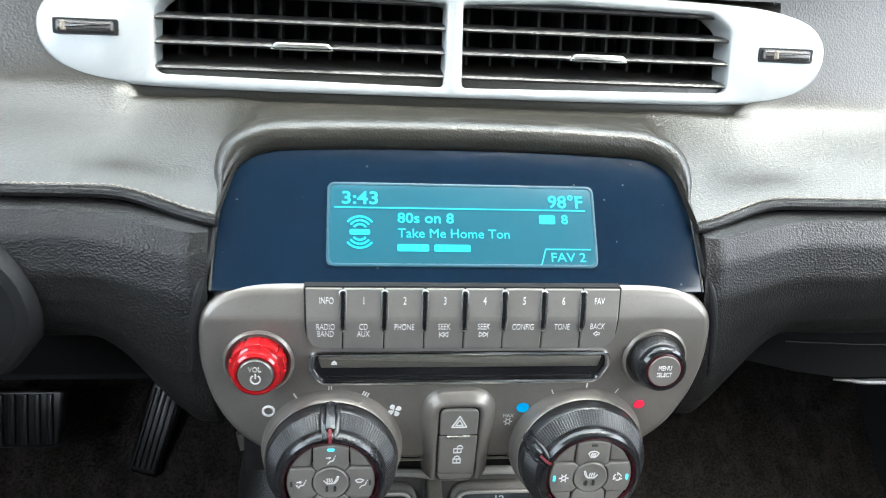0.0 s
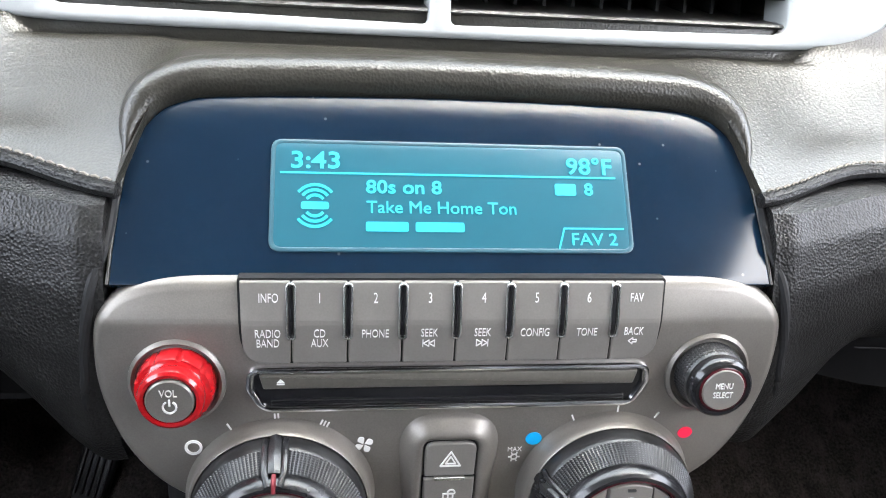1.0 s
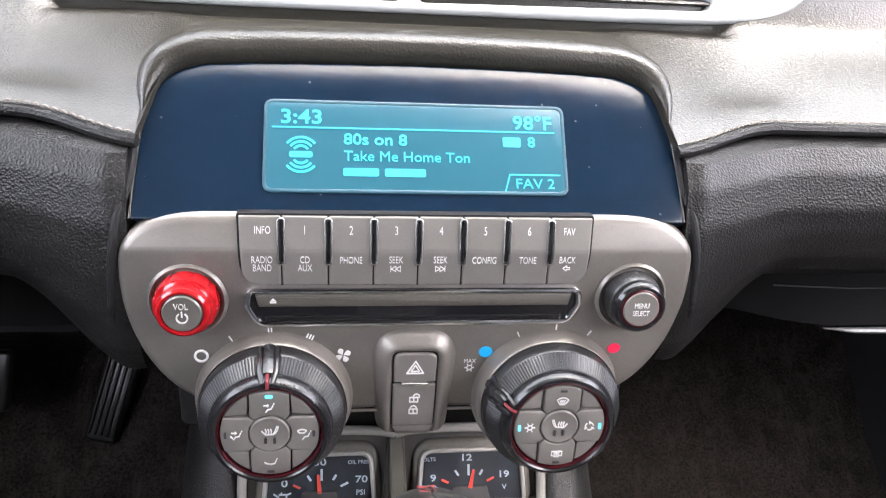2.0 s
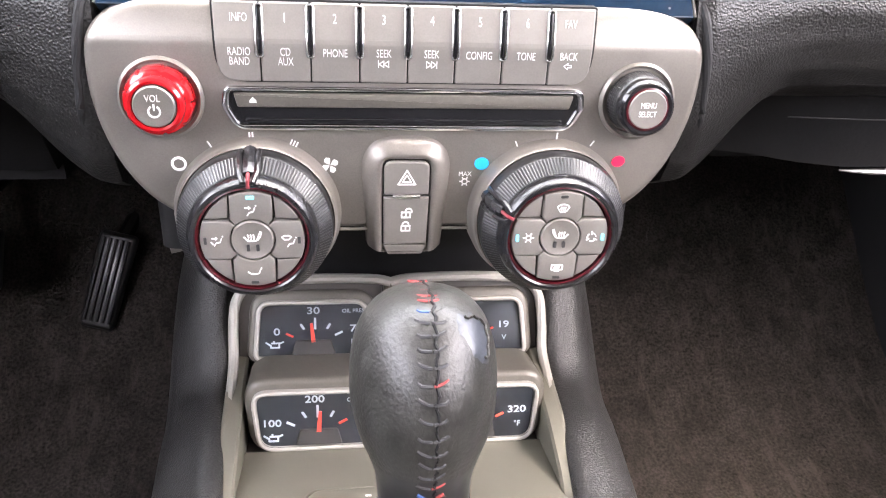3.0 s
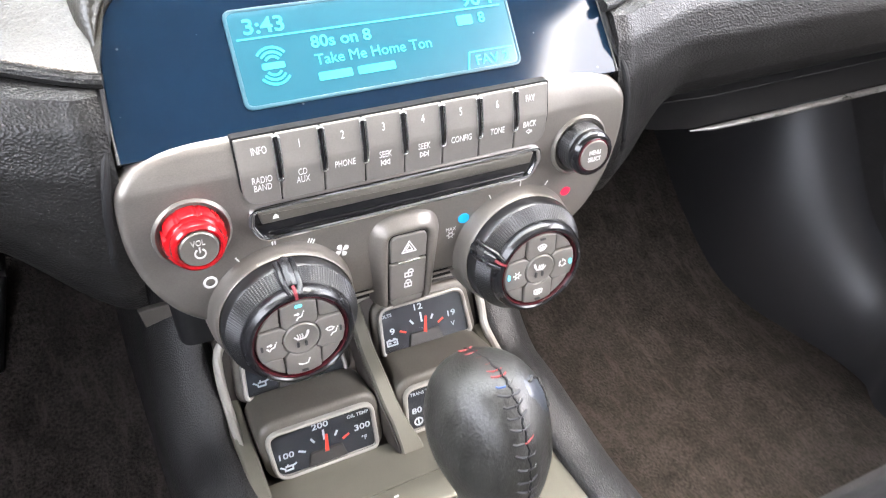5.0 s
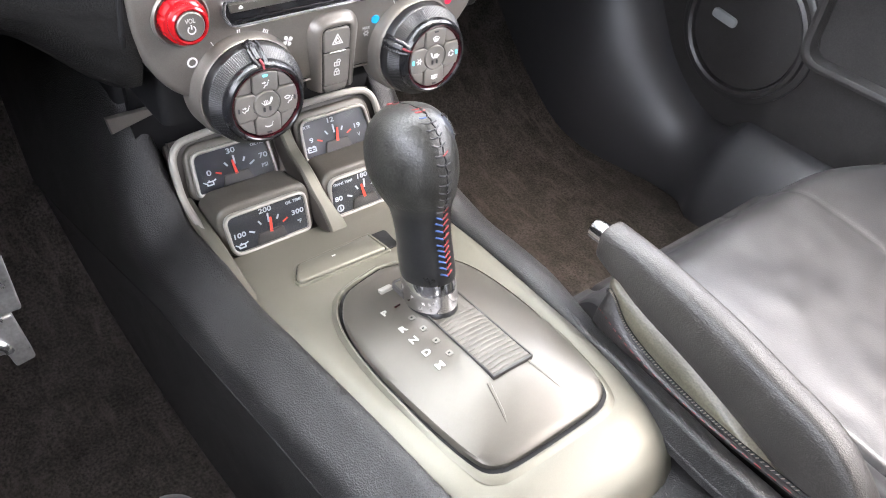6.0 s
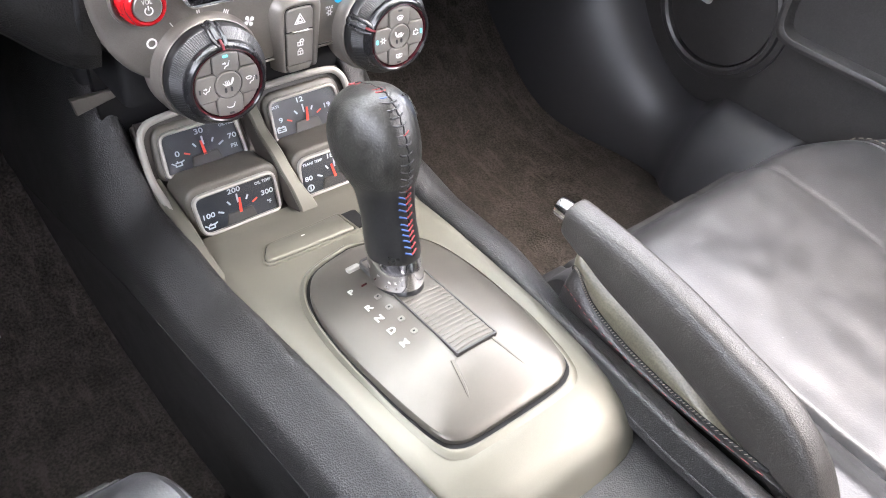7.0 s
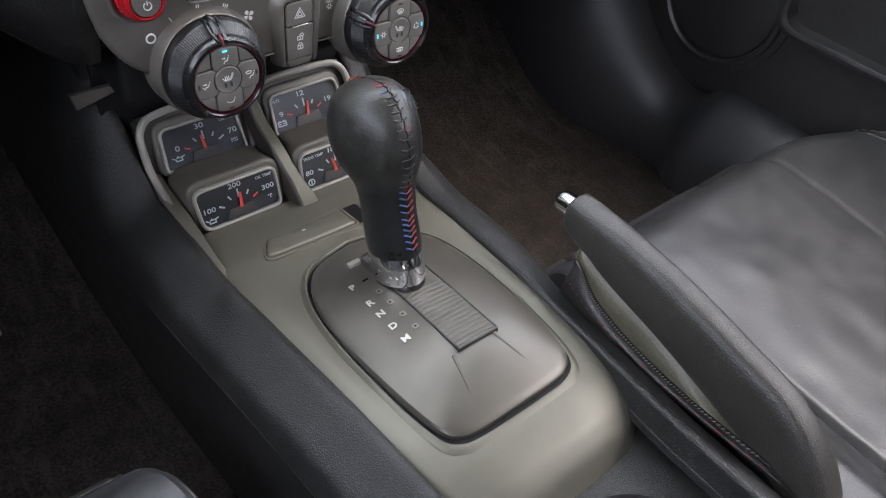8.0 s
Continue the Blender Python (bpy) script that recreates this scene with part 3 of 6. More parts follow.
def vent_bezel():
    """One moulding with two openings, its edges rolled outwards and into the openings."""
    half = [(0.0, 0.0016), (0.09, 0.0016), (0.150, 0.0022), (0.1800, 0.0038), (0.1972, 0.0068), (0.2090, 0.0122), (0.2170, 0.0200), (0.2205, 0.0300), (0.2185, 0.0410), (0.2088, 0.0503), (0.1880, 0.0560), (0.1600, 0.0585), (0.0931, 0.0602), (0.0, 0.0607)]
    run = [Vector((p.x, p.y)) for p in smooth_path([(x, y, 0) for x, y in half], 4)]
    outer = run + [Vector((-p.x, p.y)) for p in reversed(run[1:-1])]
    holes = []
    for s in (-1, 1):
        o = rounded([(0.0050, 0.0070, 0.003), (0.1612, 0.0092, 0.006), (0.1600, 0.0440, 0.010), (0.1480, 0.0528, 0.010), (0.060, 0.0548, 0.03), (0.0044, 0.0520, 0.003)], 5)
        o = [Vector((s * p.x, p.y)) for p in o]
        holes.append(o if s > 0 else list(reversed(o)))
    bm = bmesh.new()
    edges = []
    for loop, sign in ((outer, 1), (holes[0], -1), (holes[1], -1)):
        rings = []
        for d, h in ((0.0, -0.022), (0.0, -0.0022), (0.0006, -0.0008), (0.0020, 0.0)):
            rings.append([VENT_M @ Vector((p.x, p.y, h - 0.0035 * ease(0.15, 0.22, abs(p.x)))) for p in (inset(loop, d * sign) if d else loop)])
        vr = skin(bm, rings, caps=False)
        front = vr[-1]
        for a, b in zip(front, front[1:] + front[:1]):
            edges.append(bm.edges.get((a, b)))
    bmesh.ops.triangle_fill(bm, use_beauty=True, edges=edges)
    return part("bezel", bm, BEZEL, vent, "white-silver painted frame with rounded ends", angle=50)


vent_bezel()
for s in (-1, 1):
    cx = s * 0.0830
    part("duct", slab(rect(0.160, 0.052, 0.004, cx, 0.031), VENT_M, -0.062, -0.058), DARK, vent, "black duct behind the slats")
    for k in range(4):
        v = 0.0142 + 0.0129 * k
        sl = bmesh.new()
        prof = [(-0.030, 0.0042), (-0.010, 0.0012), (-0.004, -0.0004), (-0.0030, -0.0016), (-0.005, -0.0024), (-0.010, -0.0016), (-0.030, 0.0020)]
        e1 = 0.0785 if k < 3 else 0.070
        skin(sl, [[VENT_M @ Vector((cx + e * e1, v + b, a)) for a, b in prof] for e in (-1, 1)])
        part("slat", sl, PLASTIC, vent)
    for k in range(11):
        u = cx + (k - 5) * 0.0142
        vn = bmesh.new()
        slab([Vector((u - 0.0011, 0.007)), Vector((u + 0.0005, 0.007)), Vector((u + 0.0011, 0.054)), Vector((u - 0.0005, 0.054))], VENT_M, -0.055, -0.034, 0, vn)
        part("vane", vn, DARK, vent)
    tab = slab(rounded([(cx - 0.018, 0.0240, 0.001), (cx + 0.018, 0.0240, 0.001), (cx + 0.014, 0.0282, 0.003), (cx - 0.014, 0.0282, 0.003)], 4), VENT_M, -0.010, -0.0006, 0.0014)
    part("tab", tab, SATIN, vent, "bright metal direction tab")
    wx = s * 0.1945
    sink = -0.0035 * ease(0.15, 0.22, 0.1945)
    wm = VENT_M @ Matrix.Translation((wx, 0.0320, sink + 0.0012))
    part("wheel_slot", slab(rect(0.0330, 0.0082, 0.0012), wm, -0.012, 0.0006), DARK, vent, "dark slot of the thumbwheel")
    wheel = part("thumbwheel", slab(rect(0.0290, 0.0058, 0.0015), wm, 0.0, 0.0030, 0.002), PLASTIC, vent, "black ribbed thumbwheel")
    part("wheel_mark", slab(rect(0.0028, 0.0050, 0.0005), wm @ Matrix.Translation((-0.0105 if s < 0 else -0.0070, 0, 0)), 0.001, 0.0034, 0.0006), THREAD, wheel, "tan grip mark")

# ---- display ----
display = thing("radio_display", (0, 0.345, 0.54), "dark navy radio display panel with lit teal screen", "display")
lens_out = LENS_RIGHT + [Vector((-p.x, p.y)) for p in reversed(LENS_RIGHT[:-1])]
part("lens", slab(lens_out, LENS_M, -0.012, 0.0, 0.0004), NAVY, display, "glossy navy plastic lens with dust specks")
screen = part("screen", slab(rect(0.1335, 0.0415, 0.0035, 0, 0.0295, 5), LENS_M, -0.002, 0.0007, 0.0003), LCD, display, "lit teal liquid crystal screen")


part("screen_frame", hoop(rect(0.1350, 0.0430, 0.0042, 0, 0.0295, 5), rect(0.1318, 0.0398, 0.0030, 0, 0.0295, 5), LENS_M, -0.001, 0.0009, 0.0003), LCD_EDGE, display, "pale edge of the screen")


def on_lens(u, v, h=0.001):
    return LENS_M @ Matrix.Translation((u, v, h))


SCREEN_TEXT = [("3:43", -0.0514, 0.0425, 0.0092, 0.00012, 0.0176), ("98°F", 0.0524, 0.0420, 0.0092, 0.00012, 0.0180), ("80s on 8", -0.0190, 0.0325, 0.0072, 0.0001, 0.0280), ("8", 0.0515, 0.0328, 0.0068, 0.0001, 0.0034),
               ("Take Me Home Ton", -0.0050, 0.0247, 0.0066, 0.0, 0.0557), ("FAV 2", 0.0524, 0.0130, 0.0066, 0.0, 0.0175)]
for words, u, v, size, bold, wide in SCREEN_TEXT:
    lettering("text", words, size, on_lens(u, v), LCD_TEXT, screen, 1.0, bold, wide=wide)
for u0, u1, v, w in ((-0.0331, -0.0176, 0.0174, 0.0036), (-0.0150, 0.0030, 0.0174, 0.0036), (0.0383, 0.0465, 0.0328, 0.0046)):
    part("text_bar", slab(rect(u1 - u0, w, 0.0008, (u0 + u1) / 2, v), on_lens(0, 0), 0, 0.0002), LCD_TEXT, screen, smooth=False)
part("rule", strokes([[(-0.0639, 0.0378), (0.0624, 0.0378)]], 0.0006, on_lens(0, 0), 0.0002), LCD_TEXT, screen, smooth=False)
part("tab_outline", strokes([[(0.0385, 0.0095), (0.0409, 0.0174), (0.0639, 0.0174)]], 0.0006, on_lens(0, 0), 0.0002), LCD_TEXT, screen, smooth=False)
waves = [arc(-0.0514, 0.0252 + s * 0.0004, r, 90 * s - 50, 90 * s + 50, 8) for s in (1, -1) for r in (0.0036, 0.0056, 0.0076)]
part("signal_icon", strokes(waves, 0.0010, on_lens(0, 0), 0.0002), LCD_TEXT, screen, smooth=False)
part("signal_core", slab(rect(0.0100, 0.0028, 0.001, -0.0514, 0.0252), on_lens(0, 0), 0, 0.0002), LCD_TEXT, screen, smooth=False)

# ---- radio and climate control panel ----
PANEL_Y = 0.335
PANEL_M = plane_at(0, PANEL_Y, 0.0)
panel = thing("control_panel", (0, 0.34, 0.44), "taupe-grey car radio and climate control panel with preset buttons", "control panel")


def on_panel(u, v, h=0.0, turn=0.0):
    return PANEL_M @ Matrix.Translation((u, v, h)) @ pose(0, 0, 0, 0, 0, turn)


FOLD_Z = 0.5245


def folded(bm):
    """The top of the panel turns back a little above a soft fold."""
    for z in (FOLD_Z, FOLD_Z + 0.0012, FOLD_Z + 0.0030):
        bmesh.ops.bisect_plane(bm, geom=bm.verts[:] + bm.edges[:] + bm.faces[:], plane_co=(0, 0, z), plane_no=(0, 0, 1))
    for v in bm.verts:
        d = v.co.z - FOLD_Z
        if d > 0:
            v.co.y += 0.05 * min(d, 0.0012) + 0.14 * max(0, min(d, 0.003) - 0.0012) + 0.24 * max(0, d - 0.003)
    return bm


_face = smooth_path([(0.0, 0.4430, 0), (0.070, 0.4430, 0), (0.0920, 0.4472, 0), (0.1085, 0.4580, 0), (0.1200, 0.4750, 0), (0.1262, 0.4950, 0), (0.1275, 0.5130, 0), (0.1252, 0.5275, 0), (0.1165, 0.5365, 0), (0.1010, 0.5406, 0), (0.070, 0.5413, 0), (0.0, 0.5413, 0)], 5)
face_out = [Vector((p.x, p.y)) for p in _face] + [Vector((-p.x, p.y)) for p in reversed(_face[1:-1])]
part("faceplate", folded(slab(face_out, PANEL_M, -0.012, 0.0, 0.004)), TAUPE, panel, "warm grey metallic faceplate")

EDGES = [-0.0770, -0.0592, -0.0394, -0.0200, -0.0006, 0.0188, 0.0384, 0.0580, 0.0770]
TOPS = ["INFO", "1", "2", "3", "4", "5", "6", "FAV"]
LOWS = [("RADIO", "BAND"), ("CD", "AUX"), ("PHONE",), ("SEEK", "<<"), ("SEEK", ">>"), ("CONFIG",), ("TONE",), ("BACK", "<")]
tray = rounded(mirrored([(0.050, 0.5100, 0.006), (0.0768, 0.5100, 0.0125), (0.0776, 0.5418, 0.001)]), 7)
part("button_bed", folded(slab(tray, PANEL_M, -0.004, 0.0004)), DARK, panel)
for i in range(8):
    a, b = EDGES[i] + 0.0003, EDGES[i + 1] - 0.0003
    if i == 0:
        o = rounded([(a + 0.0008, 0.5105, 0.0125), (b, 0.5105, 0.0006), (b, 0.5410, 0.0006), (a, 0.5410, 0.0006)], 6)
    elif i == 7:
        o = rounded([(a, 0.5105, 0.0006), (b - 0.0008, 0.5105, 0.0125), (b, 0.5410, 0.0006), (a, 0.5410, 0.0006)], 6)
    else:
        o = rounded([(a, 0.5105, 0.0006), (b, 0.5105, 0.0006), (b, 0.5410, 0.0006), (a, 0.5410, 0.0006)], 2)
    btn = part("preset_button", folded(slab(o, PANEL_M, -0.003, 0.0016, 0.0006)), BUTTON, panel, smooth=False)
    c = (a + b) / 2 + (0.0 if 0 < i < 7 else (0.0012 if i == 0 else -0.0012))
    lettering("text", TOPS[i], 0.0054 if TOPS[i].isdigit() else 0.0047, on_panel(c, 0.5352, 0.0017 - 0.00215) @ pose(0, 0, 0, -13.5, 0, 0), WHITE, btn, 0.64, -0.00004)
    low = LOWS[i]
    if len(low) == 1:
        lettering("text", low[0], 0.0046, on_panel(c, 0.5222, 0.0017), WHITE, btn, 0.64, -0.00004)
    else:
        c -= 0.0004 if i == 0 else 0
        lettering("text", low[0], 0.0046, on_panel(c, 0.5224, 0.0017), WHITE, btn, 0.64, -0.00004)
        if low[1] in ("<<", ">>"):
            s = 1 if low[1] == ">>" else -1
            ln = [[(-0.002 * s, -0.0013), (-0.002 * s, 0.0013), (0.0, 0.0), (-0.002 * s, -0.0013)], [(0.0, -0.0013), (0.0, 0.0013), (0.002 * s, 0.0), (0.0, -0.0013)], [(0.0022 * s, -0.0014), (0.0022 * s, 0.0014)]]
            part("seek_icon", strokes(ln, 0.0003, on_panel(c, 0.5183, 0.0017)), WHITE, btn, smooth=False)
        elif low[1] == "<":
            ln = [[(0.0015, 0.0005), (0.0, 0.0005), (0.0, 0.0013), (-0.0016, 0.0), (0.0, -0.0013), (0.0, -0.0005), (0.0015, -0.0005), (0.0015, 0.0005)]]
            part("arrow_icon", strokes(ln, 0.0003, on_panel(c, 0.5185, 0.0017)), WHITE, btn, smooth=False)
        else:
            lettering("text", low[1], 0.0046, on_panel(c, 0.5186, 0.0017), WHITE, btn, 0.64, -0.00004)
for i in range(1, 8):
    x = EDGES[i]
    bar = part("divider_frame", folded(hoop(rect(0.0036, 0.0204, 0.0016, x, 0.5305), rect(0.0021, 0.0189, 0.0009, x, 0.5305), PANEL_M, -0.002, 0.0026, 0.0003)), SATIN, panel, "thin chrome frame between buttons")
    part("divider", folded(slab(rect(0.0019, 0.0187, 0.0009, x, 0.5305), PANEL_M, -0.002, 0.0019, 0.0004)), GLOSS, bar, "gloss black inlay")

# disc slot
slot_o = rounded([(-0.0705, 0.4900, 0.009), (0.0705, 0.4900, 0.009), (0.0758, 0.5000, 0.006), (0.0750, 0.5085, 0.005), (-0.0750, 0.5085, 0.005), (-0.0758, 0.5000, 0.006)], 6)
slot_i = rounded([(-0.0690, 0.4925, 0.003), (0.0690, 0.4925, 0.003), (0.0728, 0.5000, 0.003), (0.0720, 0.5065, 0.002), (-0.0720, 0.5065, 0.002), (-0.0728, 0.5000, 0.003)], 6)
slot = part("disc_slot", hoop(slot_o, slot_i, PANEL_M, -0.002, 0.0022, 0.0009), CHROME, panel, "chrome-framed disc slot")
part("mouth", slab(slot_i, PANEL_M, -0.001, 0.0004), GLOSS, slot, "black slot opening")
part("flap", slab(rounded([(-0.0695, 0.4996, 0.001), (0.0695, 0.4996, 0.001), (0.0710, 0.5058, 0.001), (-0.0710, 0.5058, 0.001)]), PANEL_M, 0.0, 0.0016, 0.0009), TAUPE_DARK, slot, "brown-grey flap")
part("lower_lip", slab(rounded([(-0.067, 0.4925, 0.001), (0.067, 0.4925, 0.001), (0.067, 0.4950, 0.001), (-0.067, 0.4950, 0.001)]), PANEL_M, 0.0, 0.0013, 0.0007), GLOSS, slot)
part("eject_icon", slab([Vector((-0.0014, -0.0002)), Vector((0.0014, -0.0002)), Vector((0, 0.0013))], on_panel(-0.0632, 0.5028, 0.0016), -0.0002, 0.0003), WHITE, slot, smooth=False)
part("eject_icon", slab(rect(0.0028, 0.0005), on_panel(-0.0632, 0.5020, 0.0016), -0.0002, 0.0003), WHITE, slot, smooth=False)


def small_knob(x, z, red):
    name = "volume_knob" if red else "menu_knob"
    lab = "bright red volume knob with a grey cap" if red else "black knurled menu knob with a grey cap"
    m = on_panel(x, z) @ pose(0, 0, 0, -3, 0, 0)
    part("collar", lathe([(0.0172, -0.002), (0.0168, 0.0012), (0.0156, 0.0022), (0.0145, 0.0012), (0.0142, -0.002)], m, 48), TAUPE, panel, "dished ring round the knob")
    if red:
        teeth = lambda a, i: 1.0 - (0.045 if 0 < i < 4 and math.cos(9 * a + 0.4) > 0.80 else 0.0)
        body = part(name, lathe([(0.0136, -0.001), (0.0136, 0.0034), (0.0134, 0.0070), (0.0129, 0.0084), (0.0112, 0.0088), (0.0108, 0.0092)], m, 108, ripple=teeth), RED, panel, lab)
        part("front_ring", lathe([(0.0106, 0.0070), (0.0112, 0.0092), (0.0114, 0.0116), (0.0109, 0.0134), (0.0098, 0.0142), (0.0087, 0.0139), (0.0083, 0.0120)], m, 64), RED, body, "smooth red front ring")
        r, mat = 0.0082, TAUPE
    else:
        body = part(name, lathe([(0.0130, -0.001), (0.0130, 0.0040), (0.0124, 0.0082), (0.0120, 0.0088)], m, 64), RUBBER, panel, lab)
        part("knurling", knurl(m, 0.0132, 0.0005, 0.0124, 0.0082, 60, 5, 0.0003), RUBBER, body, smooth=False)
        part("front_ring", lathe([(0.0112, 0.0070), (0.0122, 0.0092), (0.0123, 0.0112), (0.0118, 0.0132), (0.0106, 0.0143), (0.0094, 0.0141), (0.0090, 0.0120)], m, 64), GLOSS, body, "gloss black front ring")
        part("accent", lathe([(0.0092, 0.0120), (0.0092, 0.0141), (0.0086, 0.0144)], m, 40), RED_DARK, body, "thin dark red ring")
        r, mat = 0.0085, BUTTON
    part("cap", lathe([(r, 0.010), (r, 0.0142), (r - 0.0006, 0.0149), (r * 0.45, 0.0146)], m, 40), mat, body, "grey cap")
    top = m @ Matrix.Translation((0, 0, 0.0149))
    if red:
        lettering("text", "VOL", 0.0038, top @ Matrix.Translation((-0.0003, 0.0032, 0)), PALE, body, 0.8)
        part("power_icon", strokes([arc(0, -0.0018, 0.0022, 125, 415, 14), [(0, -0.0012), (0, 0.0010)]], 0.0006, top), WHITE, body, smooth=False)
    else:
        lettering("text", "MENU", 0.0034, top @ Matrix.Translation((0, 0.0017, 0)), WHITE, body, 0.74)
        lettering("text", "SELECT", 0.0034, top @ Matrix.Translation((0, -0.0020, 0)), WHITE, body, 0.70)


small_knob(-0.0992, 0.5030, True)
small_knob(0.0992, 0.5035, False)

# printed scale marks
part("off_mark", hoop(circle(0.0032, 24), circle(0.0022, 24), on_panel(-0.0955, 0.4745), -0.0002, 0.0004), WHITE, panel, smooth=False)
for x, z, n, turn in ((-0.0822, 0.4830, 1, 30), (-0.0651, 0.4868, 2, 2), (-0.0478, 0.4832, 3, -25)):
    ln = [[((i - (n - 1) / 2) * 0.0013, -0.0016), ((i - (n - 1) / 2) * 0.0013, 0.0016)] for i in range(n)]
    part("speed_mark", strokes(ln, 0.0006, on_panel(x, z, 0, turn)), WHITE, panel, smooth=False)
for x, z, turn in ((0.0482, 0.4836, 24), (0.0659, 0.4873, -2), (0.0823, 0.4840, -34)):
    part("heat_mark", strokes([[(0, -0.0013), (0, 0.0013)]], 0.0006, on_panel(x, z, 0, turn)), WHITE, panel, smooth=False)
for k in range(4):
    blade = rounded([(0.0002, 0.0003, 0.0), (0.0030, 0.0002, 0.0010), (0.0033, 0.0022, 0.0010), (0.0012, 0.0030, 0.0010)], 4)
    part("fan_icon", slab(blade, on_panel(-0.0328, 0.4738, 0, 90 * k - 8), -0.0002, 0.0003), WHITE, panel, smooth=False)
part("cold_dot", slab([Vector((p.x * 1.15, p.y)) for p in circle(0.0028, 24)], on_panel(0.0333, 0.4745), -0.0002, 0.0004), BLUE_DOT, panel, "blue cold mark", smooth=False)
part("hot_dot", slab([Vector((p.x * 1.2, p.y)) for p in circle(0.0025, 24)], on_panel(0.0955, 0.4755, 0, 12), -0.0002, 0.0004), RED_DOT, panel, "red hot mark", smooth=False)
lettering("text", "MAX", 0.0030, on_panel(0.0262, 0.4695), WHITE, panel, 0.9)
snow = [[(0.0011 * math.cos(radians(a)), 0.0011 * math.sin(radians(a))), (0.0022 * math.cos(radians(a)), 0.0022 * math.sin(radians(a)))] for a in range(0, 360, 60)]
part("snow_icon", strokes(snow + [arc(0, 0, 0.0012, 0, 360, 12)], 0.0005, on_panel(0.0262, 0.4660)), WHITE, panel, smooth=False)

# hazard and lock switch pod
POD_M = PANEL_M @ Matrix.Translation((0, 0.458, 0.0)) @ pose(0, 0, 0, 2, 0, 0)
pod_bm = bmesh.new()
pod_rings = []
for bw, tw, top, rt, hgt in ((0.0172, 0.0215, 0.0300, 0.017, -0.0040), (0.0166, 0.0203, 0.0290, 0.016, -0.0002), (0.0152, 0.0180, 0.0272, 0.014, 0.0022), (0.0138, 0.0155, 0.0250, 0.011, 0.0043), (0.0126, 0.0136, 0.0234, 0.009, 0.0053), (0.0115, 0.0121, 0.0219, 0.006, 0.0054), (0.0106, 0.0107, 0.0208, 0.004, 0.0046), (0.0104, 0.0105, 0.0206, 0.004, 0.0030)):
    ring = rounded([(-bw, -0.0245, 0.0015), (bw, -0.0245, 0.0015), (tw, top, rt), (-tw, top, rt)], 8)
    pod_rings.append([POD_M @ Vector((p.x, p.y, hgt)) for p in ring])
skin(pod_bm, pod_rings)
pod = part("switch_pod", pod_bm, TAUPE, panel, "softly swelling pod for the hazard and lock switches", angle=60)
for nm, z0, z1, rt, rb in (("hazard_switch", 0.0042, 0.0200, 0.0042, 0.0006), ("lock_switch", -0.0205, 0.0030, 0.0006, 0.0006)):
    o = rounded([(-0.0097, z0, rb), (0.0097, z0, rb), (0.0100, z1, rt), (-0.0100, z1, rt)], 4)
    part("gap", slab([Vector((p.x * 1.05, p.y + (0.0003 if p.y > (z0 + z1) / 2 else -0.0003))) for p in o], POD_M, 0.003, 0.0041), DARK, pod, smooth=False)
    sw = part(nm, slab(o, POD_M, 0.002, 0.0056, 0.0009), BUTTON, pod, smooth=False)
    pm = POD_M @ Matrix.Translation((0, 0, 0.0057))
    if nm == "hazard_switch":
        for r, w in ((0.0044, 0.0006), (0.0022, 0.0005)):
            tri = [(r * math.cos(radians(a)), 0.0116 + r * math.sin(radians(a))) for a in (90, 210, 330, 90)]
            part("triangle_icon", strokes([tri], w, pm), WHITE, sw, smooth=False)
    else:
        for z, s in ((-0.0045, 1), (-0.0112, 0)):
            plate_line = [(-0.0019, z - 0.0022), (0.0019, z - 0.0022), (0.0019, z + 0.0003), (-0.0019, z + 0.0003), (-0.0019, z - 0.0022)]
            part("lock_icon", strokes([plate_line, [(0, z - 0.0016), (0, z - 0.0004)]], 0.0006, pm), WHITE, sw, smooth=False)
            part("shackle_icon", strokes([arc(s * 0.0012, z + 0.0008, 0.0014, -20 if s else 0, 180, 8)], 0.0006, pm), WHITE, sw, smooth=False)
part("switch_bar", slab(rect(0.0120, 0.0013, 0.0004, 0, 0.0036), POD_M, 0.003, 0.0066, 0.0004), SATIN, pod, "thin bright bar between the switches")
part("lower_trim", tube([(-0.034, 0.3355, 0.4428), (0.034, 0.3355, 0.4428)], 0.0008, 6), TAUPE, panel, "thin bright lower edge")
part("pod_lip", slab(rounded([(-0.0076, -0.0260, 0.001), (0.0076, -0.0260, 0.001), (0.0098, -0.0212, 0.0006), (-0.0098, -0.0212, 0.0006)]), POD_M, 0.002, 0.0050, 0.0004), BUTTON, pod, "chamfered lip under the lock switch")


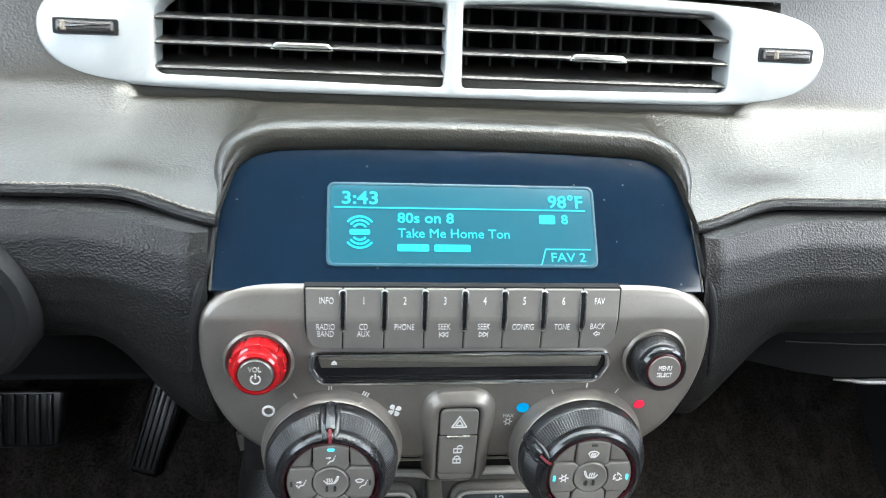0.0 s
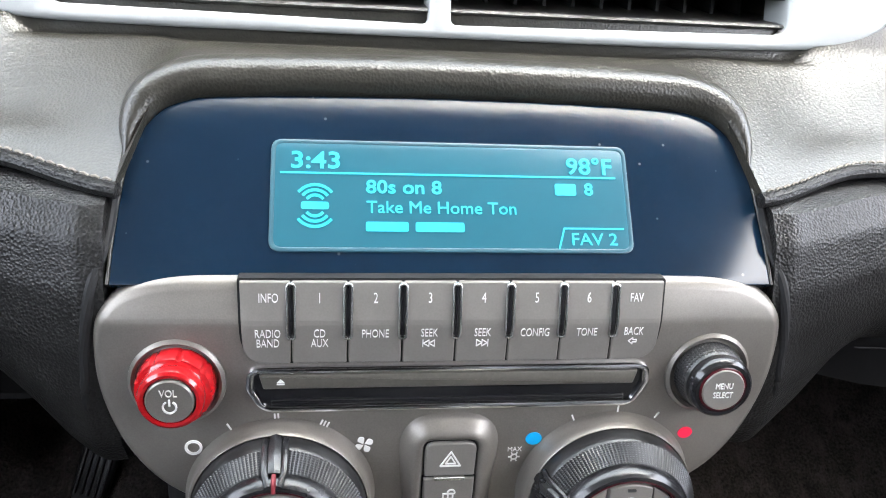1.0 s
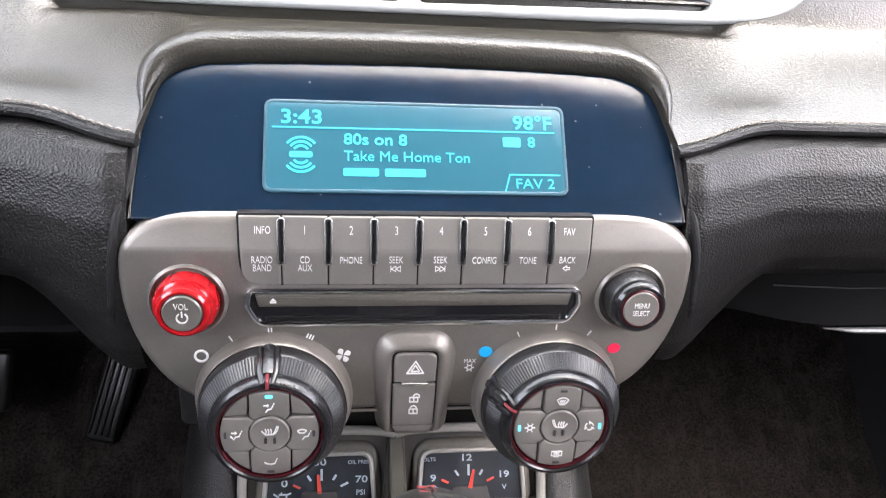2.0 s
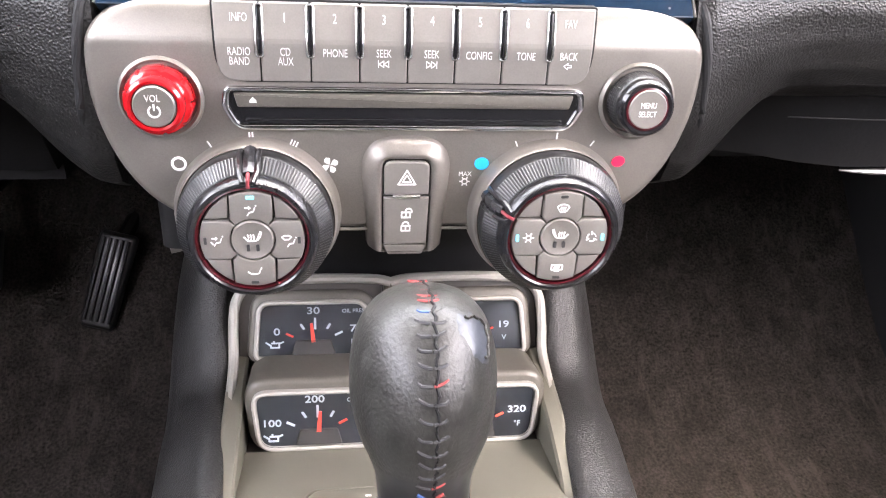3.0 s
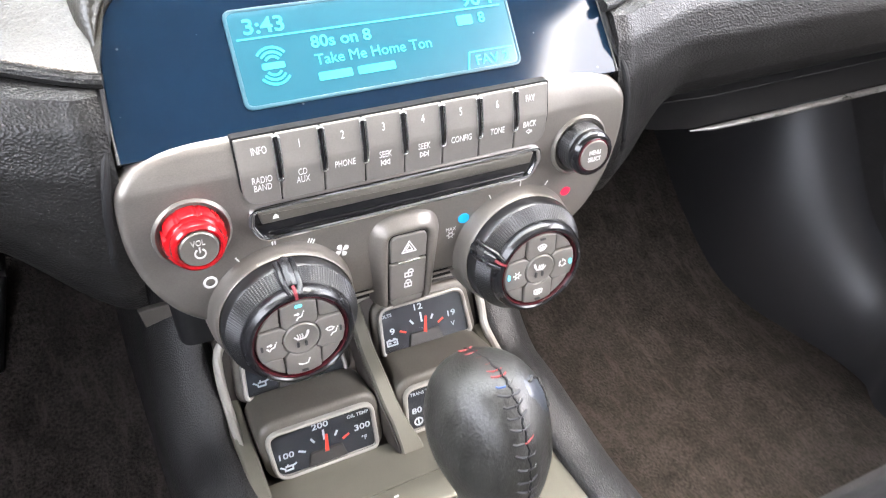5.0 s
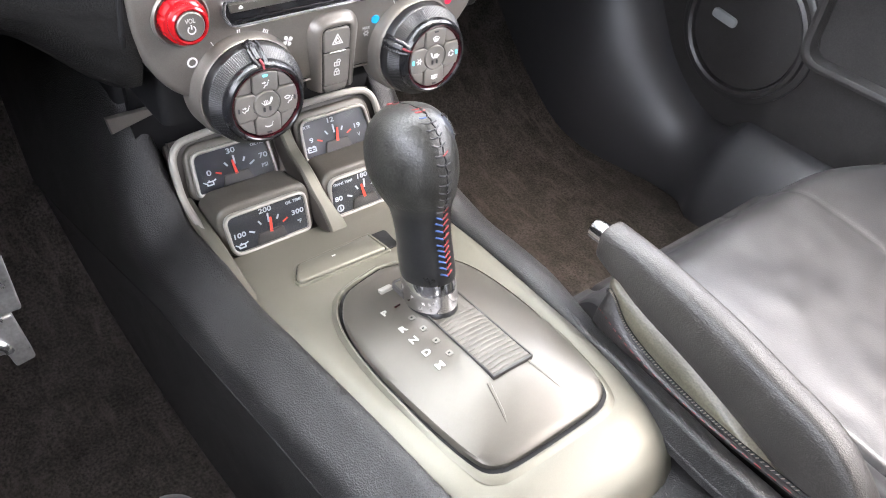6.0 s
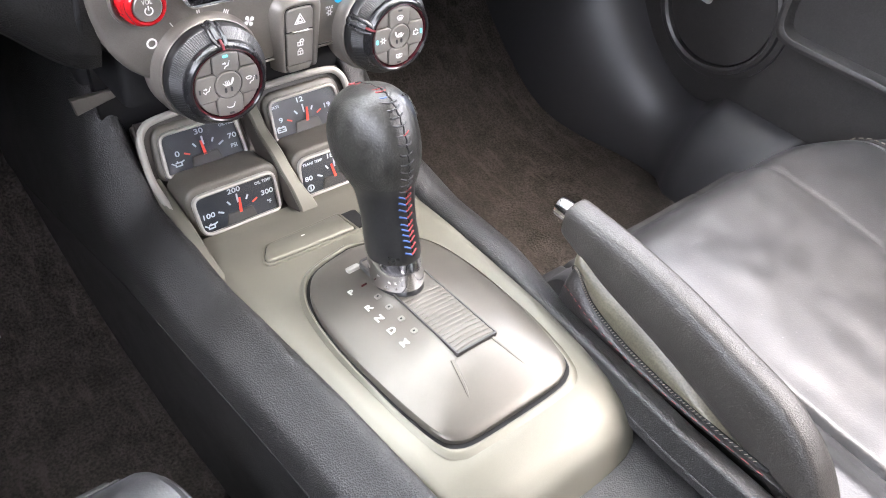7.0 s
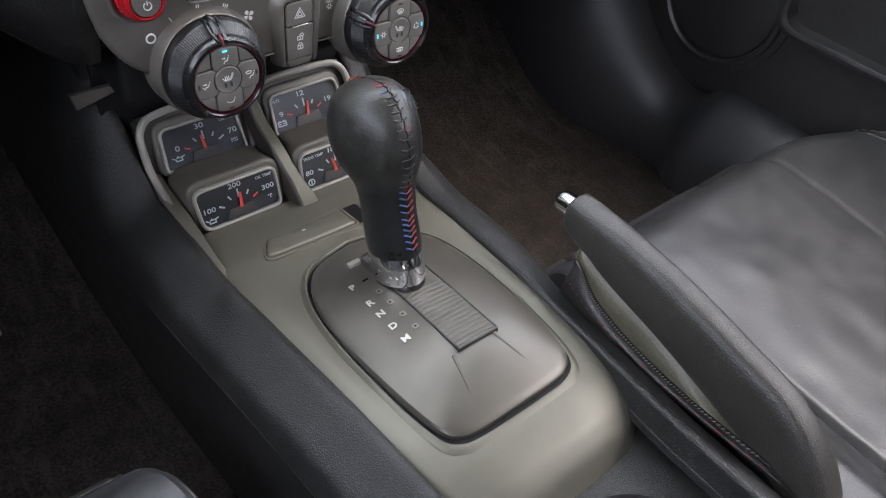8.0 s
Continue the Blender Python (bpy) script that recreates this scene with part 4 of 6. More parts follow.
# ---- climate dials ----
def icon_lines(kind):
    """Line work of the little climate pictures, about 5 mm across."""
    sitter = [[(0.0016, 0.0010), (0.0010, -0.0006), (-0.0006, -0.0010), (-0.0014, -0.0022)], [(0.0019, 0.0019), (0.0022, 0.0019)]]
    arrow = [[(-0.0022, 0.0010), (-0.0002, 0.0010)], [(-0.0008, 0.0015), (-0.0002, 0.0010), (-0.0008, 0.0005)]]
    if kind == "face":
        return sitter + arrow
    if kind == "feet":
        return [[(-0.0026, 0.0002), (-0.0014, -0.0006), (0.0004, -0.0008), (0.0018, -0.0004), (0.0024, 0.0012)], [(0.0026, 0.0019), (0.0029, 0.0019)]]
    if kind == "both":
        return sitter + arrow + [[(-0.0026, -0.0006), (-0.0018, -0.0016)]]
    if kind == "screen_feet":
        return [arc(-0.0002, -0.0010, 0.0030, 50, 130, 6), [(-0.0021, 0.0013), (-0.0012, 0.0002), (0.0006, 0.0002), (0.0017, 0.0013)]] + [[(x + 0.0014, y - 0.0008) for x, y in ln] for ln in sitter]
    if kind in ("screen", "rear"):
        heat = [[(x - 0.0002, -0.0016), (x + 0.0003, -0.0008), (x - 0.0003, 0.0000), (x + 0.0002, 0.0008)] for x in (-0.0009, 0.0, 0.0009)]
        if kind == "screen":
            return [arc(0, -0.0014, 0.0034, 40, 140, 8) + [(-0.0015, -0.0010)], [(0.0026, 0.0008), (0.0015, -0.0010)]] + heat
        return [[(-0.0014, -0.0008), (-0.0024, -0.0008), (-0.0024, 0.0014), (0.0024, 0.0014), (0.0024, -0.0008), (0.0014, -0.0008)]] + heat
    if kind == "snow":
        star = []
        for a in range(0, 360, 60):
            c, d = math.cos(radians(a)), math.sin(radians(a))
            star.append([(0.0010 * c, 0.0010 * d), (0.0023 * c, 0.0023 * d)])
        return star + [arc(0, 0, 0.0011, 0, 360, 12)]
    if kind == "loop":
        return [arc(0, 0, 0.0019, a, a + 80, 5) for a in (10, 130, 250)] + [[(0.0019 * math.cos(radians(a)) * f, 0.0019 * math.sin(radians(a)) * f) for f in (0.65, 1.35)] for a in (92, 212, 332)]
    back = [[(-0.0034, 0.0002), (-0.0018, -0.0016), (0.0014, -0.0014), (0.0022, 0.0002), (0.0030, 0.0024)], [(0.0020, -0.0012), (0.0032, 0.0006), (0.0036, 0.0022), (0.0030, 0.0024)]]
    return back + [[(x, -0.0012), (x + 0.0003, 0.0000), (x - 0.0001, 0.0012)] for x in (-0.0018, -0.0007, 0.0004)]


def dial(x, z, notch, icons, leds, label):
    lean = 3
    m = plane_at(x, 0.3345, z + 0.0015, lean)
    d = thing("climate_dial", m.translation, label, "dial", "climate dials")
    part("collar", lathe([(0.0362, -0.010), (0.0358, 0.0002), (0.0346, 0.0022), (0.0338, 0.0060), (0.0336, 0.0092), (0.0330, 0.0100), (0.0324, 0.0094), (0.0322, -0.004)], m, 72), TAUPE, d, "flared taupe collar round the dial")
    grip = part("grip", lathe([(0.0312, 0.000), (0.0322, 0.0080), (0.0325, 0.0120), (0.0321, 0.0155), (0.0314, 0.0168), (0.0264, 0.0238)], m, 72), RUBBER, d, "knurled black grip ring")
    part("knurling", knurl(m, 0.0317, 0.0168, 0.0268, 0.0238, 140, 10, 0.00040), RUBBER, grip, smooth=False)
    part("front_ring", lathe([(0.0258, 0.018), (0.0267, 0.0236), (0.0266, 0.0252), (0.0258, 0.0280), (0.0246, 0.0294), (0.0234, 0.0296), (0.0227, 0.0290), (0.0225, 0.024)], m, 72), RING, d, "smooth black front ring")
    # flat panels that frame the pointer, and the pointer itself
    a = radians(notch)
    dirm = m @ Matrix.Rotation(a, 4, "Z")
    pn = bmesh.new()
    for yy in (-0.0036, 0.0036):
        tube([dirm @ Vector((0.0322, yy, 0.0120)), dirm @ Vector((0.0322, yy, 0.0165)), dirm @ Vector((0.0274, yy * 0.95, 0.0244)), dirm @ Vector((0.0246, yy * 0.55, 0.0292))], 0.0013, 8, pn)
    tube([dirm @ Vector((0.0316, 0, 0.011)), dirm @ Vector((0.0310, 0, 0.0168)), dirm @ Vector((0.0260, 0, 0.0240))], 0.0030, 8, pn)
    part("pointer_frame", pn, RING, grip, "black pointer notch")
    part("pointer", tube([dirm @ Vector((0.0276, 0, 0.0256)), dirm @ Vector((0.0256, 0, 0.0290)), dirm @ Vector((0.0228, 0, 0.0297))], 0.0008, 6), RED_LINE, grip, "red pointer line")
    part("red_ring", lathe([(0.0229, 0.022), (0.0229, 0.0287), (0.0221, 0.0290), (0.0216, 0.0278), (0.0215, 0.022)], m, 64), RED_DARK, d, "thin dark red ring")
    part("well", lathe([(0.0216, 0.018), (0.0216, 0.0234)], m, 48), DARK, d)
    part("centre_button", lathe([(0.0086, 0.022), (0.0086, 0.0284), (0.0080, 0.0291), (0.005, 0.0284), (0.002, 0.0281)], m, 40), BUTTON, d, "dished centre button")
    r1, e, c0 = 0.0209, 0.00028, 0.0087
    rim = math.degrees(math.asin(0.0083 / r1))
    for k in range(4):
        mk = m @ pose(0, 0, 0, 0, 0, 90 * k)
        # an arm narrows a little towards the rim; a recessed quadrant sits between two arms
        arm = [(c0 - e, c0 + e)] + arc(0, 0, r1, 90 - rim, 90 + rim, 8) + [(-c0 + e, c0 + e)] + arc(0, 0, 0.0091, 134, 46, 8)
        part("button", slab([Vector(p) for p in arm], mk, 0.021, 0.0288, 0.0007), BUTTON, d)
        edge = rim + 1.6
        wedge = [(c0 + 2 * e, c0 + 2 * e)] + arc(0, 0, r1, edge, 90 - edge, 6)
        part("quadrant", slab([Vector(p) for p in wedge], mk, 0.021, 0.0279, 0.0007), BUTTON, d)
    top = m @ Matrix.Translation((0, 0, 0.0289))
    for (dx, dy), ic in zip(((0, 0.0132), (0.0138, 0), (0, -0.0145), (-0.0138, 0)), icons):
        part("icon", strokes(icon_lines(ic), 0.0005, top @ Matrix.Translation((dx, dy, 0))), WHITE, d, smooth=False)
    part("icon", strokes(icon_lines("seat"), 0.0005, top @ Matrix.Translation((0, 0.0012, -0.0002)) @ Matrix.Diagonal((1 if x < 0 else -1, 1, 1, 1))), WHITE, d, smooth=False)
    for i, (dx, dy, horiz) in enumerate(((0, 0.0186, 1), (0.0186, 0, 0), (0, -0.0190, 1), (-0.0186, 0, 0))):
        lw, lh = (0.0032, 0.0012) if horiz else (0.0012, 0.0030)
        part("led", slab(rect(lw, lh, 0.0004), top @ Matrix.Translation((dx, dy, 0)), -0.0002, 0.0003), LED if i in leds else LED_OFF, d, smooth=False)
    for sx in (-0.0019, 0.0019):
        part("led", slab(rect(0.0013, 0.0030, 0.0005), top @ Matrix.Translation((sx, -0.0034, -0.0003)), -0.0002, 0.0003), LED_OFF, d, smooth=False)
    return d


dial(-0.0640, 0.4500, 91, ("face", "screen_feet", "feet", "both"), (0,), "black knurled fan dial with grey mode buttons, pointer upright")
dial(0.0640, 0.4495, 157, ("screen", "loop", "rear", "snow"), (1, 3), "black knurled temperature dial with grey buttons, pointer turned to cold")

# ---- stack base and console ----
def deck(y):
    """Height of the silver console top along the car."""
    return curve_at([(0.025, 0.272), (0.033, 0.290), (0.042, 0.303), (0.055, 0.3125), (0.074, 0.3185), (0.10, 0.3212), (0.15, 0.3205), (0.25, 0.3130), (0.30, 0.3065), (0.345, 0.2980), (0.42, 0.296)], y)


def half_width(y):
    return 0.0955 - (0.345 - min(y, 0.42)) * 0.062


console = thing("centre_console", (0, 0.1, 0.05), "centre console with champagne silver top and grained black sides", "console")
part("stack_base", box(-0.112, 0.112, 0.45, 0.95, 0.03, 0.46, 0.01), DARK, console, "black base of the centre stack")
part("stack_head", box(-0.112, 0.112, 0.352, 0.46, 0.425, 0.50, 0.008), DARK, console)


def seam_place(y):
    """Distance from the middle and height of the seam on the console's flank; it sinks towards the bulkhead."""
    x = curve_at([(-0.9, 0.112), (0.05, 0.1145), (0.25, 0.1272), (0.365, 0.1350), (0.6, 0.1420), (0.9, 0.146)], y)
    z = curve_at([(-0.9, 0.281), (0.08, 0.284), (0.20, 0.279), (0.28, 0.2725), (0.365, 0.268), (0.45, 0.243), (0.6, 0.203), (0.9, 0.128)], y)
    return x, z


def console_side(s):
    def fn(u, v):
        y = lerp(-0.9, 0.90, u)
        w = half_width(max(y, 0.02))
        top = deck(max(0.10, min(y, 0.36))) + 0.0205 * ease(0.275, 0.36, y) + 0.080 * ease(0.375, 0.47, y)
        xs, zs = seam_place(y)
        deep = max(0.0, top - zs - 0.034)
        low = 0.010 * ease(0.22, 0.12, y) if s > 0 else 0.0
        fall = 0.0015 if s > 0 else 0.0070
        prof = [(w - 0.0055, top - 0.007), (w - 0.0036, top - 0.0005), (w + 0.004, top + 0.0018 - 0.4 * low), (w + 0.017, top - fall - low - 0.05 * deep), (lerp(w + 0.029, xs, 0.35) - 0.5 * low, top - 0.012 - 0.8 * fall - low - 0.35 * deep), (xs, zs), (xs - 0.0018, zs - 0.0025), (xs - 0.0155, 0.04)]
        line = smooth_path([(x, 0, z) for x, z in prof[:6]], 6)
        low_line = [Vector((lerp(prof[6][0], prof[7][0], k / 6), 0, lerp(prof[6][1], prof[7][1], k / 6))) for k in range(7)]
        q = (line + low_line)[round(v * 37)]
        return Vector((s * q.x, y, q.z))
    return part("side_panel", sheet(fn, 170, 37, (-s * 0.004, 0, -0.016)), TRIMSIDE, console, "grained black side padding")


console_side(-1)
console_side(1)
seam_line = []
for i in range(50):
    y = lerp(-0.3, 0.80, i / 49)
    xs, zs = seam_place(y)
    seam_line.append((-xs + 0.0004, y, zs - 0.001))
part("side_seam", tube(seam_line, 0.0009, 6), TRIMSIDE, console, "raised seam along the side padding")


def silver_top():
    def fn(u, v):
        y = lerp(0.029, 0.3520, v)
        w = half_width(y)
        r = 0.050
        if y < 0.029 + r:
            k = (0.029 + r - y) / r
            w -= 0.024 * (1 - math.sqrt(max(0, 1 - k * k)))
        t = 2 * u - 1
        edge = 0.004 * ease(0.86, 1.0, abs(t)) + 0.014 * max(0, abs(t) - 0.35) ** 2 * ease(0.14, 0.04, y)
        return Vector((t * w, y, deck(y) - edge))
    return part("top_trim", sheet(fn, 60, 90, (0, 0, -0.012)), SILVER, console, "champagne silver console top")


silver_top()
part("rear_deck", sheet(lambda u, v: Vector((lerp(-0.078, 0.078, u), lerp(-0.9, 0.055, v), 0.300 - 0.012 * ease(0.6, 1.0, v))), 10, 10, (0, 0, -0.01)), TRIMSIDE, console, "black rear deck with cup holder")
part("cup_holder", lathe([(0.047, -0.005), (0.047, 0.003), (0.044, 0.005), (0.041, 0.003), (0.039, -0.004), (0.037, -0.0045)], Matrix.Translation((0.0, -0.025, 0.2925)), 48), DARK, console, "round cup holder rim")

# shift plate
_half = smooth_path([(0.0, 0.0860, 0), (0.030, 0.0866, 0), (0.0435, 0.0895, 0), (0.0518, 0.0985, 0), (0.0568, 0.125, 0), (0.0595, 0.160, 0), (0.0595, 0.195, 0), (0.0555, 0.226, 0), (0.0465, 0.2470, 0), (0.0310, 0.2610, 0), (0.0, 0.2690, 0)], 4)
PLATE_PTS = [Vector((p.x, p.y)) for p in _half] + [Vector((-p.x, p.y)) for p in reversed(_half[1:-1])]


def plate_top(x, y):
    return deck(y) + 0.0035 + 0.0125 * (1 - min(1, (x / 0.062) ** 2)) * ease(0.07, 0.14, y) * ease(0.275, 0.20, y) + 0.0015


def shift_plate():
    bm = bmesh.new()
    rings = []
    cx, cy = 0.0, 0.168
    for f, dz in ((1.0, -0.004), (1.0, 0.0), (0.985, 0.0012), (0.93, None), (0.8, None), (0.6, None), (0.4, None), (0.2, None), (0.05, None)):
        ring = []
        for p in PLATE_PTS:
            x, y = cx + (p.x - cx) * f, cy + (p.y - cy) * f
            ring.append(Vector((x, y, plate_top(x, y) + (dz - 0.0015 if dz is not None else 0))))
        rings.append(ring)
    skin(bm, rings)
    return part("shift_plate", bm, PLATE, console, "satin bronze-grey shift plate")


plate = shift_plate()
lip = bmesh.new()
rings = []
for f, dz in ((1.10, -0.001), (1.075, 0.0022), (1.055, 0.0042), (1.040, 0.0043), (1.031, 0.003), (1.029, -0.004)):
    rings.append([Vector((p.x * f, 0.168 + (p.y - 0.168) * f, deck(0.168 + (p.y - 0.168) * f) + dz * (0.35 + 0.65 * ease(0.10, 0.24, p.y)))) for p in PLATE_PTS])
skin(lip, rings, caps=False)
part("plate_surround", lip, SILVER, console, "raised silver lip round the shift plate")
gap = bmesh.new()
skin(gap, [[Vector((p.x * f, 0.168 + (p.y - 0.168) * f, deck(p.y) + 0.0012)) for p in PLATE_PTS] for f in (1.034, 0.99)], caps=False)
part("plate_gap", gap, DARK, console, "dark gap round the plate")


def on_plate(x, y, h=0.0, turn=0.0):
    """Axes on the shift plate: right, forward, up."""
    e = 0.002
    slope = (plate_top(x, y + e) - plate_top(x, y - e)) / (2 * e)
    roll = (plate_top(x + e, y) - plate_top(x - e, y)) / (2 * e)
    return Matrix.Translation((x, y, plate_top(x, y) + h)) @ Matrix.Rotation(math.atan(slope), 4, "X") @ Matrix.Rotation(-math.atan(roll), 4, "Y") @ pose(0, 0, 0, 0, 0, turn)


# gate with its sliding shutter
gate_m = on_plate(0.0040, 0.178)
gate_o = rounded([(-0.0166, -0.047, 0.001), (0.0166, -0.047, 0.001), (0.0166, 0.062, 0.004), (-0.0166, 0.062, 0.004)], 3)
gate_i = rounded([(-0.0155, -0.0455, 0.001), (0.0155, -0.0455, 0.001), (0.0155, 0.060, 0.003), (-0.0155, 0.060, 0.003)], 3)
gate = part("gate_rim", hoop(gate_o, gate_i, gate_m, -0.004, 0.0005, 0.0003), SHROUD, console, "dark rim of the selector gate")
part("gate_floor", slab(gate_i, gate_m, -0.004, -0.0004), TAUPE_DARK, gate)
for k in range(15):
    y = -0.0430 + k * 0.0038
    bow = [(-0.0154 + 0.0308 * i / 8, y + 0.0012 * (1 - ((i - 4) / 4) ** 2)) for i in range(9)]
    part("shutter_slat", slab([Vector((a, b - 0.0016)) for a, b in bow] + [Vector((a, b + 0.0016)) for a, b in reversed(bow)], gate_m, -0.002, 0.0001, 0.0004), TAUPE_DARK, gate)
for ch, y in (("P", 0.2195), ("R", 0.199), ("N", 0.187), ("D", 0.1735), ("M", 0.160)):
    lettering("text", ch, 0.0066, on_plate(-0.0312, y, 0.0005), PALE, plate, 1.15, 0.0002)
for y in (0.2035, 0.191, 0.1775, 0.164):
    part("detent_window", slab(rect(0.0042, 0.0042, 0.0012), on_plate(-0.0208, y, 0.0003), -0.0005, 0.0003), BUTTON, plate)
    part("detent_led", slab(rect(0.0014, 0.0010, 0.0002, -0.0002, 0.0), on_plate(-0.0208, y, 0.0005), -0.0002, 0.0004), DARK, plate, smooth=False)
part("detent_led", slab(rect(0.0044, 0.0012, 0.0002), on_plate(-0.0208, 0.2195, 0.0005), -0.0002, 0.0004), RED_DARK, plate, smooth=False)
part("gate_tab", slab(rect(0.0100, 0.0050, 0.0010), on_plate(-0.0150, 0.2410, 0.0), -0.001, 0.0026, 0.0008), RIM, console, "small pale tab at the front of the gate")
# two creases that run back from the corners of the gate
for s in (-1, 1):
    part("crease", tube([on_plate(s * 0.0165, 0.131, 0.0) @ Vector((0, 0, 0.0002)), on_plate(s * 0.021, 0.113, 0.0) @ Vector((0, 0, 0.0002)), on_plate(s * 0.0255, 0.098, 0.0) @ Vector((0, 0, -0.0006))], [0.0014, 0.0011, 0.0003], 8, flat=0.5), PLATE, plate)


def on_deck(x, y, h=0.0):
    e = 0.003
    return Matrix.Translation((x, y, deck(y) + h)) @ Matrix.Rotation(math.atan((deck(y + e) - deck(y - e)) / (2 * e)), 4, "X")


# small lidded tray in front of the plate
lm = on_deck(-0.020, 0.302)
o = rounded([(-0.038, -0.0110, 0.007), (0.040, -0.0125, 0.002), (0.040, 0.0125, 0.002), (-0.024, 0.0105, 0.007)], 6)
part("tray_gap", slab([Vector((p.x * 1.02, p.y * 1.07)) for p in o], lm, -0.002, 0.0006), DARK, console, smooth=False)
part("tray_frame", hoop([Vector((p.x * 1.07, p.y * 1.26)) for p in o], [Vector((p.x * 1.02, p.y * 1.07)) for p in o], lm, -0.002, 0.0014, 0.0006), SILVER, console, "fine raised edge round the tray")
tray_lid = part("tray_lid", slab(o, lm, -0.001, 0.0030, 0.0022), SILVER, console, "rounded silver tray lid")
part("lid_mark", slab(rect(0.0030, 0.0012, 0.0003, 0.003, 0.003), lm, 0.0029, 0.0032), WHITE, tray_lid, smooth=False)
part("pocket", slab(rounded([(0.041, -0.0125, 0.001), (0.052, -0.0125, 0.002), (0.056, 0.0125, 0.003), (0.041, 0.0125, 0.001)]), lm, -0.002, 0.0007), DARK, console, "small dark open pocket", smooth=False)


# ---- gauges ----
def gauge(cx, w, print_h, y, z0, h, lean, numbers, words, ticks, needle, icon, label, deep, low):
    """A hooded instrument: housing, pale rim, printed face, needle with its shroud, and a clear lens. numbers: (text, u, v)."""
    m = plane_at(cx, y, z0, lean)
    g = thing("gauge", m.translation, label, "gauge", "console gauges")
    foot = [(-w / 2, 0, 0.005), (w / 2, 0, 0.005)]
    if low:
        # the outer foot of the lower pair draws in with a wide round
        foot = [(-w / 2 + 0.0045, 0, 0.011), (w / 2, 0, 0.006)] if cx < 0 else [(-w / 2, 0, 0.006), (w / 2 - 0.0045, 0, 0.011)]
    cut = 0.0012 if low else 0.0028
    out = rounded(foot + [(w / 2 - cut, h, 0.009), (-w / 2 + cut, h, 0.009)], 6)
    rim_i = inset(out, 0.0028)
    if sum(a.x * b.y - b.x * a.y for a, b in zip(out, out[1:] + out[:1])) < 0:
        rim_i = inset(out, -0.0028)
    part("housing", slab([p * 1.0 + Vector((0, 0.002)) for p in inset(out, -0.0040)], m, -deep, -0.0012, 0.0035), TAUPE_DARK, g, "taupe hooded housing")
    part("rim", hoop(out, rim_i, m, -0.004, 0.0020, 0.0015), RIM, g, "pale silver rim")
    face = part("face", slab(rim_i, m, -0.004, -0.0005), FACE, g, "black printed face")
    size_m = Matrix.Translation((0.0012 if cx < 0 else -0.0018, 0, 0)) @ Matrix.Diagonal((0.98, 1.05 * h / print_h, 1, 1))
    fm = m @ Matrix.Translation((0, 0, -0.0004)) @ size_m
    for t, u, v, size in numbers:
        lettering("text", t, size * 1.10, fm @ Matrix.Translation((u, v, 0)), GAUGE_PRINT, face, 1.2, 0.00010, h=0.0001)
    for t, u, v, size in words:
        lettering("text", t, size, fm @ Matrix.Translation((u, v, 0)), GAUGE_PRINT, face, 0.95, 0.00004, h=0.0001)
    for u, v, ang, ln, mat in ticks:
        part("tick", slab(rect(ln, 0.0014), fm @ Matrix.Translation((u, v, 0)) @ pose(0, 0, 0, 0, 0, ang), 0, 0.0003), NEEDLE if mat else GAUGE_PRINT, face, smooth=False)
    if icon:
        can = [[(-0.0035, 0.0010), (-0.0015, -0.0005), (-0.0015, -0.0015), (0.0020, -0.0015), (0.0020, 0.0006), (-0.0012, 0.0006)], [(0.0020, 0.0004), (0.0038, 0.0012)], [(-0.0002, 0.0006), (-0.0002, 0.0015)]]
        cell = [[(-0.0026, -0.0016), (0.0026, -0.0016), (0.0026, 0.0012), (-0.0026, 0.0012), (-0.0026, -0.0016)], [(-0.0018, 0.0012), (-0.0018, 0.0018), (-0.0009, 0.0018)], [(0.0009, 0.0018), (0.0018, 0.0018), (0.0018, 0.0012)], [(-0.0018, -0.0002), (-0.0008, -0.0002)], [(0.0008, -0.0002), (0.0018, -0.0002)]]
        wheel = [arc(0, 0, 0.0020, 0, 360, 16), [(0, -0.0010), (0, 0.0010)]]
        lines = {"oil": can, "battery": cell, "gearbox": wheel}[icon[2]]
        part("icon", strokes(lines, 0.0007, fm @ Matrix.Translation((icon[0], icon[1], 0)) @ Matrix.Scale(1.4, 4)), GAUGE_PRINT, face, smooth=False)
    u, v, ang = needle
    part("needle", slab(rounded([(-0.0013, 0, 0), (0.0013, 0, 0), (0.0008, 0.0130, 0), (-0.0008, 0.0130, 0)]), fm @ Matrix.Translation((u, v, 0.001)) @ pose(0, 0, 0, 0, 0, ang), 0, 0.0008), NEEDLE, g, "orange-red needle", smooth=False)
    part("shroud", slab(rounded([(u - 0.0130, 0.0036, 0.0005), (u + 0.0130, 0.0036, 0.0005), (u + 0.0105, 0.0135, 0.002), (u - 0.0105, 0.0135, 0.002)]), m @ size_m, -0.0006, 0.0012, 0.0006), SHROUD, g, "dark grey needle shroud")
    lens = part("lens", slab(rim_i, m, 0.0009, 0.0014), LENS, g, "flat clear lens", smooth=False)
    lens.visible_shadow = False
    return g


